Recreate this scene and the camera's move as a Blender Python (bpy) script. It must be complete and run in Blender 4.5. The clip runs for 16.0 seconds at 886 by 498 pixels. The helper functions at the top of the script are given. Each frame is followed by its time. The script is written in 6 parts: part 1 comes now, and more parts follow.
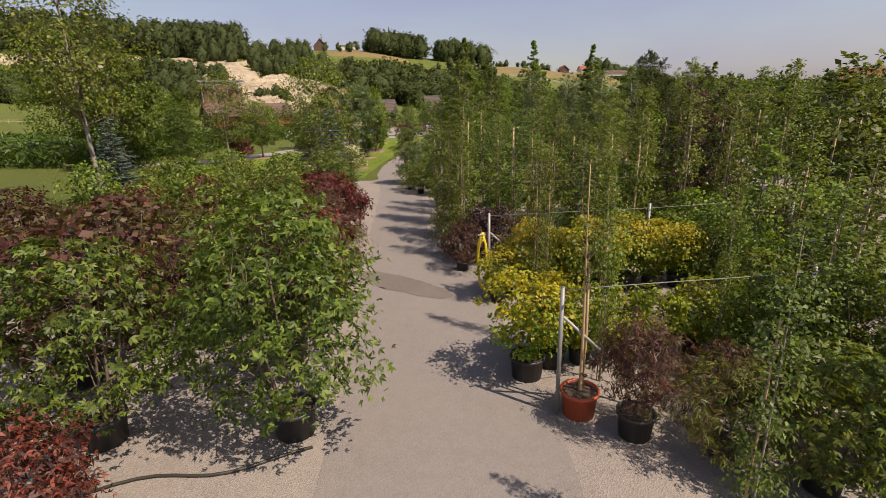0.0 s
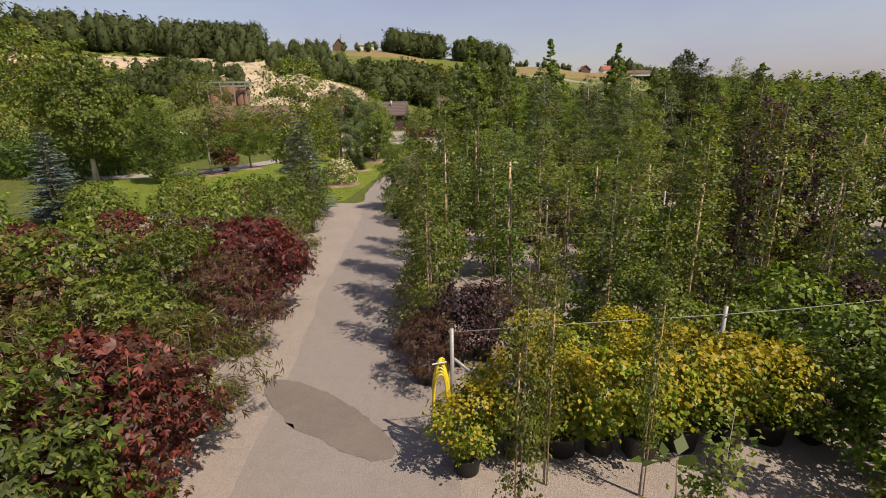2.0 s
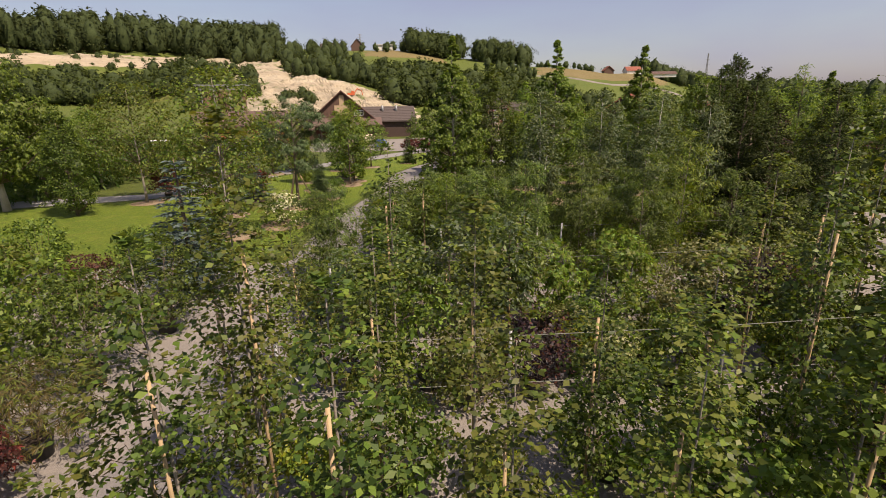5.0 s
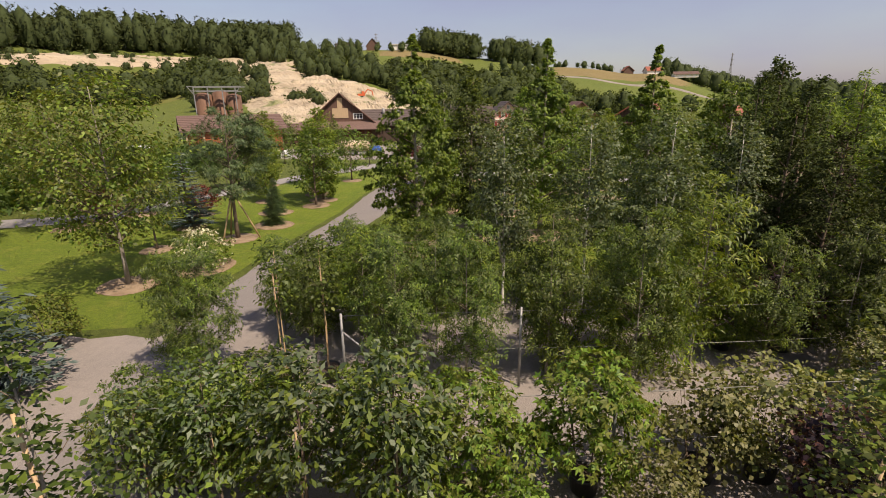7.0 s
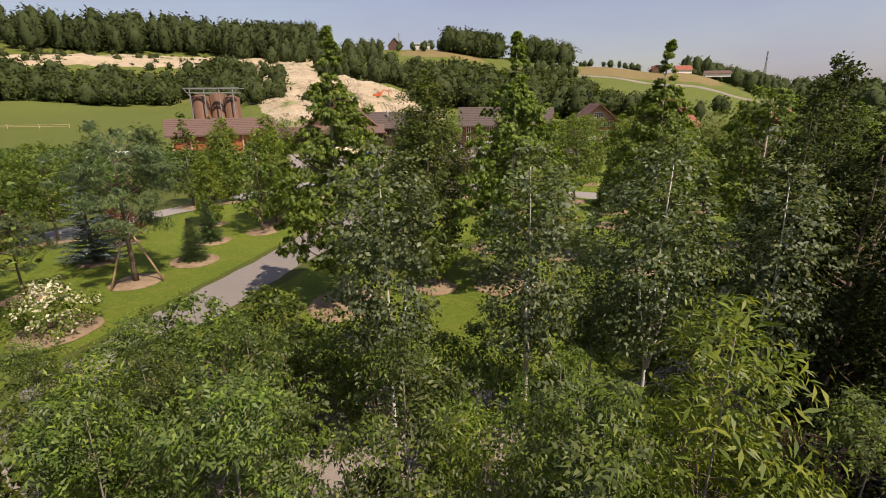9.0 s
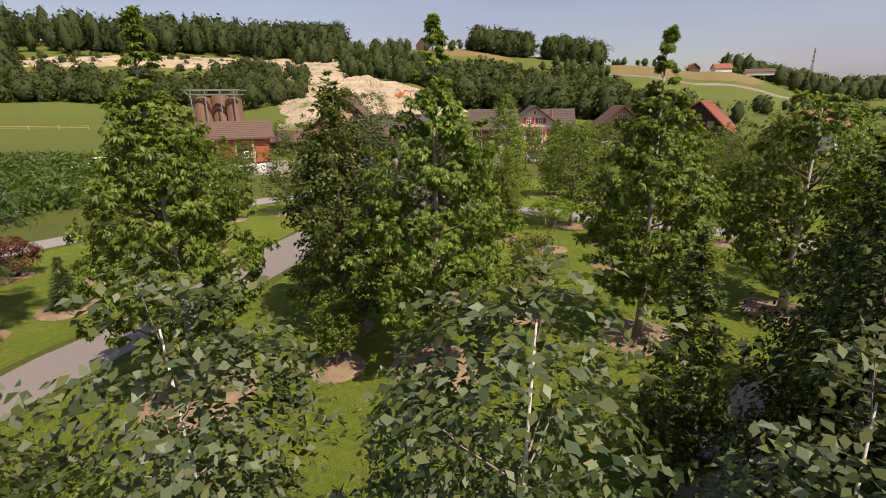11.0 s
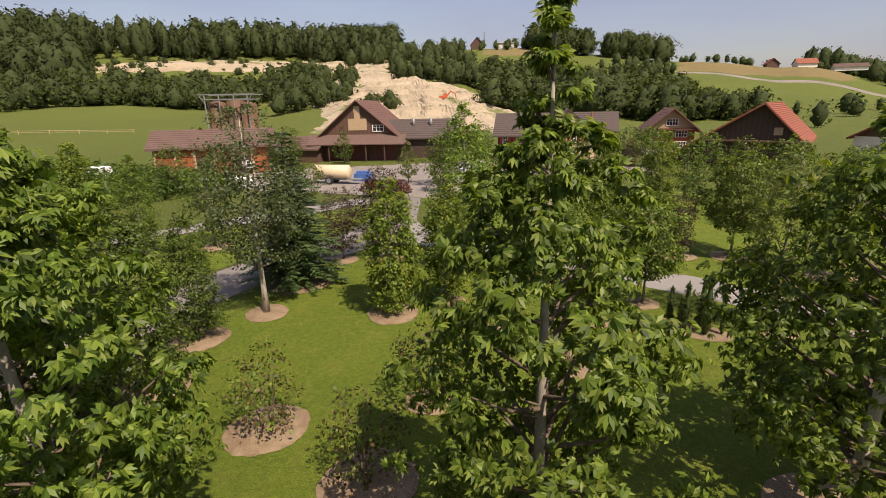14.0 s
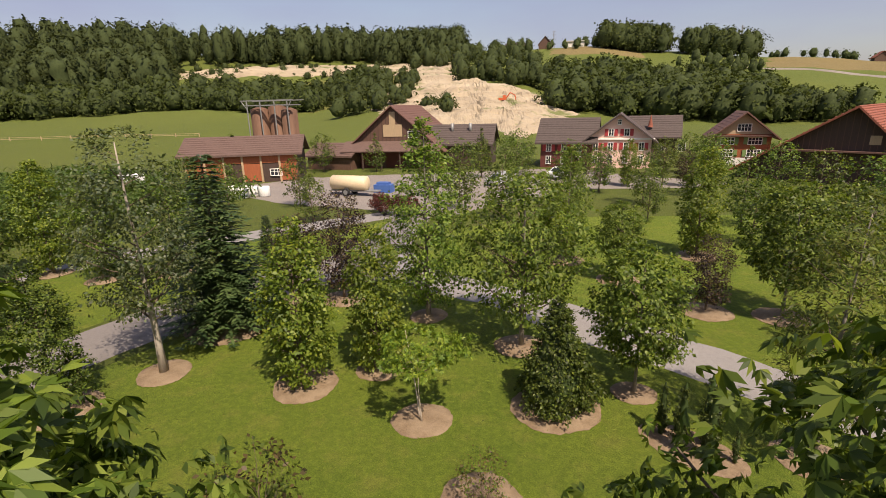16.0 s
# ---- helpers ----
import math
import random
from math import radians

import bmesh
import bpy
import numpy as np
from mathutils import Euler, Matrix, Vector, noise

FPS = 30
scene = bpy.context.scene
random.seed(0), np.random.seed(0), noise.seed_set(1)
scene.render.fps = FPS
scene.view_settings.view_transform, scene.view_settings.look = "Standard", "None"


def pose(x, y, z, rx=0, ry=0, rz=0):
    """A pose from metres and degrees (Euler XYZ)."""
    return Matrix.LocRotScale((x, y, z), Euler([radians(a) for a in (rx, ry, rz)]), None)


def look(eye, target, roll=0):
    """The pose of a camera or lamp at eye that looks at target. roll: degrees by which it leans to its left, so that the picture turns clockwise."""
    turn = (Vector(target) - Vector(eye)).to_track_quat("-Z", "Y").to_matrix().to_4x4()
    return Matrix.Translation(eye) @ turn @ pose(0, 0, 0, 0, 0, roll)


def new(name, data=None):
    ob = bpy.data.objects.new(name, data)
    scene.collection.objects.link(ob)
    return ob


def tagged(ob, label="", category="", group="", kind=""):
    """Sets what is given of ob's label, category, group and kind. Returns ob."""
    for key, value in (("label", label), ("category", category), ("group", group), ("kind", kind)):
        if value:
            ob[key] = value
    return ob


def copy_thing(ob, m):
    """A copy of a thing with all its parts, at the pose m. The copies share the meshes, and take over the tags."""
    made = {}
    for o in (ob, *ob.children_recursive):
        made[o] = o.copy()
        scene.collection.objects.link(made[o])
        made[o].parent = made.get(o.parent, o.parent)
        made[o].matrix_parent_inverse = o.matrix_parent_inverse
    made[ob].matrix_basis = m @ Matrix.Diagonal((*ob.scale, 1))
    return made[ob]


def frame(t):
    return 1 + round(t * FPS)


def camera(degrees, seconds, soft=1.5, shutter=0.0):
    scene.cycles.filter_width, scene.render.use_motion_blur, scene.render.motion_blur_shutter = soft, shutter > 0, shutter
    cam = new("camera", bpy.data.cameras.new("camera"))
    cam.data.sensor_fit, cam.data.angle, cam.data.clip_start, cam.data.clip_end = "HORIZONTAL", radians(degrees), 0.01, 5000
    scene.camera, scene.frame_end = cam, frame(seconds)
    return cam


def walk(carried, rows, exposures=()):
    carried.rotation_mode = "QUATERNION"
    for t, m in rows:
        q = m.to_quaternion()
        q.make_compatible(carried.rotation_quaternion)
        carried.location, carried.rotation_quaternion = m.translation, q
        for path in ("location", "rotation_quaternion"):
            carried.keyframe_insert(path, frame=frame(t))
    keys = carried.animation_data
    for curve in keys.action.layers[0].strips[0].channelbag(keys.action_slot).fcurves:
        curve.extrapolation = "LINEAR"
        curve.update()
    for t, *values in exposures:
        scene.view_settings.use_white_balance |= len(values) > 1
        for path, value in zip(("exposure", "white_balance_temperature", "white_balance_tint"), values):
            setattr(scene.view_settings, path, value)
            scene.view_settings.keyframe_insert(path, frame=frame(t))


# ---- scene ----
cam = camera(85.00, 16.0, soft=0.9)
PATH = [
    (0, (-0.185, 0.175, 4.959), (-1.159, 9.705, 2.091), -1.36),
    (0.5, (0.029, 1.608, 5.063), (-1.050, 11.127, 2.197), -1.35),
    (1, (0.223, 3.006, 5.188), (-0.952, 12.514, 2.323), -1.32),
    (1.5, (0.410, 4.386, 5.329), (-0.852, 13.884, 2.466), -1.29),
    (2, (0.601, 5.764, 5.483), (-0.738, 15.252, 2.621), -1.24),
    (2.5, (0.805, 7.152, 5.648), (-0.604, 16.630, 2.787), -1.20),
    (3, (1.030, 8.559, 5.819), (-0.444, 18.028, 2.959), -1.15),
    (3.5, (1.281, 9.994, 5.995), (-0.254, 19.453, 3.136), -1.10),
    (4, (1.562, 11.461, 6.172), (-0.034, 20.910, 3.314), -1.04),
    (4.5, (1.875, 12.964, 6.348), (0.218, 22.403, 3.491), -0.99),
    (5, (2.221, 14.505, 6.522), (0.500, 23.932, 3.665), -0.94),
    (5.5, (2.601, 16.084, 6.692), (0.810, 25.498, 3.834), -0.89),
    (6, (3.014, 17.699, 6.856), (1.146, 27.098, 3.998), -0.84),
    (6.5, (3.456, 19.349, 7.013), (1.504, 28.730, 4.155), -0.80),
    (7, (3.926, 21.029, 7.163), (1.880, 30.391, 4.303), -0.76),
    (7.5, (4.419, 22.736, 7.303), (2.272, 32.075, 4.443), -0.73),
    (8, (4.933, 24.465, 7.435), (2.675, 33.777, 4.574), -0.71),
    (8.5, (5.463, 26.211, 7.558), (3.086, 35.493, 4.696), -0.70),
    (9, (6.004, 27.969, 7.672), (3.499, 37.217, 4.809), -0.69),
    (9.5, (6.552, 29.734, 7.778), (3.913, 38.944, 4.914), -0.69),
    (10, (7.104, 31.499, 7.875), (4.323, 40.668, 5.011), -0.70),
    (10.5, (7.654, 33.262, 7.966), (4.727, 42.385, 5.102), -0.71),
    (11, (8.199, 35.017, 8.050), (5.120, 44.091, 5.187), -0.74),
    (11.5, (8.736, 36.762, 8.130), (5.500, 45.781, 5.268), -0.78),
    (12, (9.262, 38.494, 8.208), (5.864, 47.453, 5.347), -0.83),
    (12.5, (9.777, 40.212, 8.284), (6.209, 49.106, 5.427), -0.88),
    (13, (10.278, 41.915, 8.362), (6.532, 50.737, 5.509), -0.95),
    (13.5, (10.767, 43.607, 8.444), (6.829, 52.346, 5.596), -1.03),
    (14, (11.246, 45.290, 8.532), (7.098, 53.934, 5.691), -1.11),
    (14.5, (11.717, 46.969, 8.629), (7.335, 55.500, 5.797), -1.21),
    (15, (12.185, 48.653, 8.739), (7.537, 57.046, 5.917), -1.32),
    (15.5, (12.656, 50.352, 8.866), (7.699, 58.570, 6.056), -1.43),
    (16, (13.139, 52.077, 9.012), (7.821, 60.071, 6.218), -1.55),
]
walk(cam, [(t, look(eye, target, roll)) for t, eye, target, roll in PATH], [(0, 0.43, 7000, 18), (16, 0.43, 7000, 18)])

# ---- light ----
SUN_TO = Vector((0.82, -0.46, 1.36)).normalized()
world = bpy.data.worlds.new("sky")
scene.world = world
world.use_nodes = True
wn = world.node_tree
wn.nodes.clear()
w_out = wn.nodes.new("ShaderNodeOutputWorld")
w_bg = wn.nodes.new("ShaderNodeBackground")
w_sky = wn.nodes.new("ShaderNodeTexSky")
w_sky.sky_type = "NISHITA"
w_sky.sun_disc = False
w_sky.sun_elevation = math.asin(SUN_TO.z)
w_sky.sun_rotation = math.atan2(SUN_TO.x, SUN_TO.y)
w_sky.air_density, w_sky.dust_density, w_sky.ozone_density = 1.2, 1.8, 1.0
w_bg.inputs["Strength"].default_value = 0.10
w_tc = wn.nodes.new("ShaderNodeTexCoord")
w_map = wn.nodes.new("ShaderNodeMapping")
w_map.inputs["Scale"].default_value = (1.0, 1.0, 3.5)
w_nz = wn.nodes.new("ShaderNodeTexNoise")
w_nz.inputs["Scale"].default_value, w_nz.inputs["Detail"].default_value = 2.2, 7.0
w_mr = wn.nodes.new("ShaderNodeMapRange")
w_mr.inputs[1].default_value, w_mr.inputs[2].default_value, w_mr.inputs[3].default_value, w_mr.inputs[4].default_value = 0.35, 0.75, 0.22, 0.6
w_mix = wn.nodes.new("ShaderNodeMix")
w_mix.data_type = "RGBA"
w_mix.inputs[7].default_value = (2.45, 2.45, 4.1, 1)
wn.links.new(w_tc.outputs["Generated"], w_map.inputs[0])
wn.links.new(w_map.outputs[0], w_nz.inputs["Vector"])
wn.links.new(w_nz.outputs["Fac"], w_mr.inputs[0])
wn.links.new(w_mr.outputs[0], w_mix.inputs[0])
wn.links.new(w_sky.outputs[0], w_mix.inputs[6])
wn.links.new(w_mix.outputs[2], w_bg.inputs[0])
wn.links.new(w_bg.outputs[0], w_out.inputs[0])
sun_data = bpy.data.lights.new("sun", "SUN")
sun_data.energy, sun_data.angle, sun_data.color = 4.9, radians(0.53), (1.0, 0.90, 0.76)
sun = new("sun", sun_data)
sun.matrix_world = look(SUN_TO * 100, (0, 0, 0))

# ---- materials ----


def mat_new(name):
    m = bpy.data.materials.new(name)
    m.use_nodes = True
    nt = m.node_tree
    b = nt.nodes["Principled BSDF"]
    return m, nt, b


def mix_col(nt, fac, a, b):
    n = nt.nodes.new("ShaderNodeMix")
    n.data_type = "RGBA"
    for sock, v in ((n.inputs[0], fac), (n.inputs[6], a), (n.inputs[7], b)):
        if hasattr(v, "is_linked"):
            nt.links.new(v, sock)
        else:
            sock.default_value = v if isinstance(v, float) else (*v, 1.0)
    return n.outputs[2]


def noise_fac(nt, scale, detail=4.0, lo=0.35, hi=0.65, coords="Object", stretch=None, rough=0.6):
    tc = nt.nodes.new("ShaderNodeTexCoord")
    nz = nt.nodes.new("ShaderNodeTexNoise")
    nz.inputs["Scale"].default_value, nz.inputs["Detail"].default_value = scale, detail
    nz.inputs["Roughness"].default_value = rough
    src = tc.outputs[coords]
    if stretch:
        mp = nt.nodes.new("ShaderNodeMapping")
        mp.inputs["Scale"].default_value = stretch
        nt.links.new(src, mp.inputs[0])
        src = mp.outputs[0]
    nt.links.new(src, nz.inputs["Vector"])
    mr = nt.nodes.new("ShaderNodeMapRange")
    mr.inputs[1].default_value, mr.inputs[2].default_value = lo, hi
    nt.links.new(nz.outputs["Fac"], mr.inputs[0])
    return mr.outputs[0]


def add_bump(nt, b, height, strength, dist):
    bp = nt.nodes.new("ShaderNodeBump")
    bp.inputs["Strength"].default_value, bp.inputs["Distance"].default_value = strength, dist
    nt.links.new(height, bp.inputs["Height"])
    nt.links.new(bp.outputs[0], b.inputs["Normal"])


def plain(name, col, rough=0.7, metal=0.0, var=0.25, scale=6.0, bump=0.0, stretch=None, grain=60.0):
    """A surface with blotches and grain."""
    m, nt, b = mat_new(name)
    d = tuple(c * (1 - var) for c in col)
    l = tuple(min(1.0, c * (1 + var)) for c in col)
    f1 = noise_fac(nt, scale, 5.0, 0.3, 0.7, stretch=stretch)
    c1 = mix_col(nt, f1, d, l)
    f2 = noise_fac(nt, grain, 3.0, 0.3, 0.7, stretch=stretch)
    c2 = mix_col(nt, f2, tuple(c * 0.8 for c in col), tuple(min(1.0, c * 1.15) for c in col))
    nt.links.new(mix_col(nt, 0.4, c1, c2), b.inputs["Base Color"])
    b.inputs["Roughness"].default_value, b.inputs["Metallic"].default_value = rough, metal
    if bump:
        add_bump(nt, b, f2, 0.5, bump)
    return m


def leaf_mat(name, dark, mid, light, trans=0.42, rough=0.5, gloss=0.35):
    """Foliage: each leaf has its own tint, each plant its own shade."""
    m, nt, b = mat_new(name)
    geo = nt.nodes.new("ShaderNodeNewGeometry")
    obi = nt.nodes.new("ShaderNodeObjectInfo")
    ramp = nt.nodes.new("ShaderNodeValToRGB")
    el = ramp.color_ramp.elements
    el[0].position, el[0].color = 0.0, (*dark, 1)
    el[1].position, el[1].color = 1.0, (*light, 1)
    e = el.new(0.55)
    e.color = (*mid, 1)
    nt.links.new(geo.outputs["Random Per Island"], ramp.inputs[0])
    hsv = nt.nodes.new("ShaderNodeHueSaturation")
    mr = nt.nodes.new("ShaderNodeMapRange")
    mr.inputs[3].default_value, mr.inputs[4].default_value = 0.8, 1.25
    nt.links.new(obi.outputs["Random"], mr.inputs[0])
    nt.links.new(mr.outputs[0], hsv.inputs["Value"])
    mh = nt.nodes.new("ShaderNodeMapRange")
    mh.inputs[3].default_value, mh.inputs[4].default_value = 0.487, 0.508
    nt.links.new(obi.outputs["Random"], mh.inputs[0])
    nt.links.new(mh.outputs[0], hsv.inputs["Hue"])
    nt.links.new(ramp.outputs[0], hsv.inputs["Color"])
    nt.links.new(hsv.outputs[0], b.inputs["Base Color"])
    b.inputs["Roughness"].default_value = rough
    b.inputs["Specular IOR Level"].default_value = gloss
    tr = nt.nodes.new("ShaderNodeBsdfTranslucent")
    warm = nt.nodes.new("ShaderNodeMix")
    warm.data_type, warm.blend_type = "RGBA", "MULTIPLY"
    warm.inputs[0].default_value = 1.0
    warm.inputs[7].default_value = (1.3, 1.25, 0.55, 1)
    nt.links.new(hsv.outputs[0], warm.inputs[6])
    nt.links.new(warm.outputs[2], tr.inputs[0])
    mx = nt.nodes.new("ShaderNodeMixShader")
    mx.inputs[0].default_value = trans
    nt.links.new(b.outputs[0], mx.inputs[1])
    nt.links.new(tr.outputs[0], mx.inputs[2])
    nt.links.new(mx.outputs[0], nt.nodes["Material Output"].inputs[0])
    return m


L = {
    "mid": leaf_mat("leaf_mid", (0.044, 0.080, 0.013), (0.104, 0.160, 0.022), (0.190, 0.246, 0.040)),
    "deep": leaf_mat("leaf_deep", (0.030, 0.052, 0.011), (0.060, 0.092, 0.016), (0.108, 0.138, 0.027)),
    "blue": leaf_mat("leaf_greygreen", (0.042, 0.066, 0.020), (0.085, 0.117, 0.034), (0.15, 0.178, 0.058)),
    "fresh": leaf_mat("leaf_fresh", (0.062, 0.118, 0.014), (0.130, 0.206, 0.026), (0.230, 0.305, 0.048)),
    "olive": leaf_mat("leaf_olive", (0.058, 0.078, 0.014), (0.112, 0.135, 0.022), (0.18, 0.19, 0.038)),
    "lime": leaf_mat("leaf_lime", (0.085, 0.145, 0.014), (0.165, 0.235, 0.024), (0.26, 0.31, 0.036)),
    "yellow": leaf_mat("leaf_yellow", (0.115, 0.150, 0.012), (0.215, 0.240, 0.017), (0.33, 0.32, 0.024)),
    "forest": leaf_mat("leaf_forest", (0.032, 0.046, 0.015), (0.044, 0.060, 0.019), (0.058, 0.074, 0.024), trans=0.25, rough=0.8, gloss=0.08),
    "grove": leaf_mat("leaf_grove", (0.042, 0.060, 0.017), (0.058, 0.080, 0.021), (0.078, 0.100, 0.027), trans=0.3, rough=0.8, gloss=0.08),
    "fir": leaf_mat("needle_fir", (0.028, 0.040, 0.013), (0.038, 0.052, 0.016), (0.050, 0.064, 0.020), trans=0.2, rough=0.8, gloss=0.08),
    "gold": leaf_mat("leaf_gold", (0.17, 0.18, 0.014), (0.31, 0.275, 0.02), (0.44, 0.32, 0.028)),
    "red": leaf_mat("leaf_red", (0.06, 0.017, 0.016), (0.145, 0.034, 0.028), (0.26, 0.066, 0.044)),
    "wine": leaf_mat("leaf_wine", (0.036, 0.018, 0.016), (0.080, 0.034, 0.028), (0.14, 0.060, 0.044)),
    "bronze": leaf_mat("leaf_bronze", (0.042, 0.038, 0.014), (0.09, 0.074, 0.024), (0.15, 0.105, 0.038)),
    "plum": leaf_mat("leaf_plum", (0.014, 0.010, 0.014), (0.032, 0.019, 0.024), (0.060, 0.034, 0.038)),
    "pale": leaf_mat("leaf_variegated", (0.090, 0.110, 0.040), (0.190, 0.200, 0.075), (0.320, 0.310, 0.140)),
    "silver": leaf_mat("leaf_silver", (0.06, 0.095, 0.046), (0.115, 0.16, 0.08), (0.235, 0.275, 0.175)),
    "needle": leaf_mat("needle_dark", (0.026, 0.050, 0.016), (0.050, 0.084, 0.026), (0.086, 0.126, 0.040), trans=0.15),
    "bluespruce": leaf_mat("needle_blue", (0.040, 0.062, 0.055), (0.075, 0.105, 0.092), (0.130, 0.165, 0.145), trans=0.12),
    "pineneedle": leaf_mat("needle_pine", (0.034, 0.055, 0.02), (0.066, 0.092, 0.03), (0.11, 0.14, 0.05), trans=0.15),
    "corn": leaf_mat("leaf_corn", (0.036, 0.068, 0.012), (0.066, 0.108, 0.017), (0.105, 0.15, 0.03)),
    "white": leaf_mat("flower_white", (0.42, 0.42, 0.28), (0.62, 0.60, 0.44), (0.75, 0.73, 0.60)),
}
BARK = plain("bark_brown", (0.13, 0.095, 0.065), 0.9, var=0.45, scale=9, bump=0.01, stretch=(1, 1, 0.25))
BARK_GREY = plain("bark_grey", (0.24, 0.21, 0.17), 0.9, var=0.4, scale=9, bump=0.01, stretch=(1, 1, 0.3))
BARK_PALE = plain("trunk_limewash", (0.46, 0.40, 0.32), 0.9, var=0.25, scale=7, bump=0.006, stretch=(1, 1, 0.4))
BARK_ASH = plain("bark_whitebeam", (0.33, 0.29, 0.235), 0.9, var=0.3, scale=7, bump=0.006, stretch=(1, 1, 0.4))
BARK_BIRCH = plain("bark_birch", (0.55, 0.52, 0.46), 0.75, var=0.45, scale=14, bump=0.004, stretch=(1, 1, 3))
BAMBOO = plain("cane_wood", (0.40, 0.28, 0.15), 0.7, var=0.3, scale=10, stretch=(1, 1, 0.2))
STEEL = plain("galvanised_steel", (0.27, 0.27, 0.26), 0.6, 0.5, var=0.2, scale=14)
ROPE = plain("wire_rope", (0.20, 0.20, 0.17), 0.7, 0.2, var=0.2, scale=60)
POT_BLACK = plain("pot_black_plastic", (0.028, 0.028, 0.028), 0.5, var=0.35, scale=12)
POT_RED = plain("pot_terracotta_plastic", (0.42, 0.085, 0.035), 0.5, var=0.22, scale=9)
SOIL = plain("soil", (0.065, 0.045, 0.03), 0.95, var=0.5, scale=20, bump=0.02)
HOSE_Y = plain("hose_yellow", (0.62, 0.50, 0.035), 0.45, var=0.15, scale=20)
HOSE_B = plain("hose_dark", (0.03, 0.028, 0.02), 0.5, var=0.2)


def gravel_mat(name, col, warm, pebble=90.0, bump=0.02, blotch=0.55):
    m, nt, b = mat_new(name)
    tc = nt.nodes.new("ShaderNodeTexCoord")
    vo = nt.nodes.new("ShaderNodeTexVoronoi")
    vo.inputs["Scale"].default_value = pebble
    nt.links.new(tc.outputs["Object"], vo.inputs["Vector"])
    sep = nt.nodes.new("ShaderNodeSeparateColor")
    nt.links.new(vo.outputs["Color"], sep.inputs[0])
    c1 = mix_col(nt, sep.outputs[0], tuple(c * 0.82 for c in col), tuple(min(1, c * 1.15) for c in col))
    f1 = noise_fac(nt, blotch, 6.0, 0.4, 0.62)
    c2 = mix_col(nt, f1, c1, warm)
    c3 = mix_col(nt, 0.45, c1, c2)
    f2 = noise_fac(nt, 4.0, 6.0, 0.45, 0.75)
    c4 = mix_col(nt, f2, c3, tuple(c * 0.7 for c in col))
    nt.links.new(mix_col(nt, 0.35, c3, c4), b.inputs["Base Color"])
    b.inputs["Roughness"].default_value = 0.92
    add_bump(nt, b, vo.outputs["Distance"], 0.6, bump)
    return m


ROAD = gravel_mat("road_gravel", (0.182, 0.165, 0.150), (0.200, 0.180, 0.162), 70, 0.012, 0.35)
YARD = gravel_mat("yard_gravel", (0.215, 0.190, 0.166), (0.265, 0.230, 0.196), 45, 0.02, 0.6)
WET = gravel_mat("road_damp", (0.118, 0.102, 0.088), (0.145, 0.126, 0.108), 70, 0.008, 0.8)
MULCH = gravel_mat("mulch", (0.200, 0.138, 0.080), (0.37, 0.285, 0.185), 34, 0.04, 1.7)
ASPHALT = gravel_mat("farm_road", (0.225, 0.212, 0.200), (0.25, 0.235, 0.215), 60, 0.006, 0.4)


def grass_mat(name, a, b_, c, scale=0.12, fine=26.0):
    m, nt, b = mat_new(name)
    f1 = noise_fac(nt, scale, 6.0, 0.38, 0.62)
    c1 = mix_col(nt, f1, a, b_)
    f2 = noise_fac(nt, 1.1, 7.0, 0.5, 0.7)
    c2 = mix_col(nt, f2, c1, c)
    f4 = noise_fac(nt, 5.0, 5.0, 0.42, 0.62)
    c4 = mix_col(nt, f4, tuple(x * 0.62 for x in a), tuple(x * 1.3 for x in b_))
    f3 = noise_fac(nt, fine, 5.0, 0.35, 0.65, rough=0.75)
    c3 = mix_col(nt, f3, tuple(x * 0.4 for x in a), tuple(x * 1.5 for x in b_))
    c5 = mix_col(nt, 0.4, c2, c4)
    nt.links.new(mix_col(nt, 0.42, c5, c3), b.inputs["Base Color"])
    b.inputs["Roughness"].default_value = 0.85
    b.inputs["Specular IOR Level"].default_value = 0.2
    add_bump(nt, b, f3, 0.8, 0.06)
    return m


LAWN = grass_mat("lawn_grass", (0.092, 0.154, 0.015), (0.166, 0.216, 0.024), (0.262, 0.246, 0.056), 0.22)
MEADOW = grass_mat("meadow_grass", (0.074, 0.104, 0.018), (0.110, 0.134, 0.025), (0.148, 0.140, 0.040), 0.02)
DRY = grass_mat("stubble_field", (0.16, 0.125, 0.050), (0.20, 0.155, 0.065), (0.12, 0.115, 0.040), 0.03)


def sand_mat(name):
    """Bare sand in level beds of cream, tan and grey, with washed streaks and thin grass."""
    m, nt, b = mat_new(name)
    beds = noise_fac(nt, 1.0, 5.0, 0.36, 0.62, stretch=(0.012, 0.012, 0.42))
    wash = noise_fac(nt, 0.11, 5.0, 0.38, 0.66)
    fine = noise_fac(nt, 0.9, 4.0, 0.3, 0.7)
    grass = noise_fac(nt, 0.05, 6.0, 0.56, 0.64, stretch=(1, 1, 1.6))
    c = mix_col(nt, beds, (0.235, 0.185, 0.120), (0.415, 0.350, 0.245))
    c = mix_col(nt, wash, c, (0.375, 0.305, 0.200))
    half = nt.nodes.new("ShaderNodeMath")
    half.operation = "MULTIPLY"
    half.inputs[1].default_value = 0.45
    nt.links.new(fine, half.inputs[0])
    c = mix_col(nt, half.outputs[0], c, (0.30, 0.245, 0.165))
    c = mix_col(nt, grass, c, (0.135, 0.150, 0.050))
    nt.links.new(c, b.inputs["Base Color"])
    b.inputs["Roughness"].default_value = 0.95
    add_bump(nt, b, fine, 0.5, 0.25)
    return m


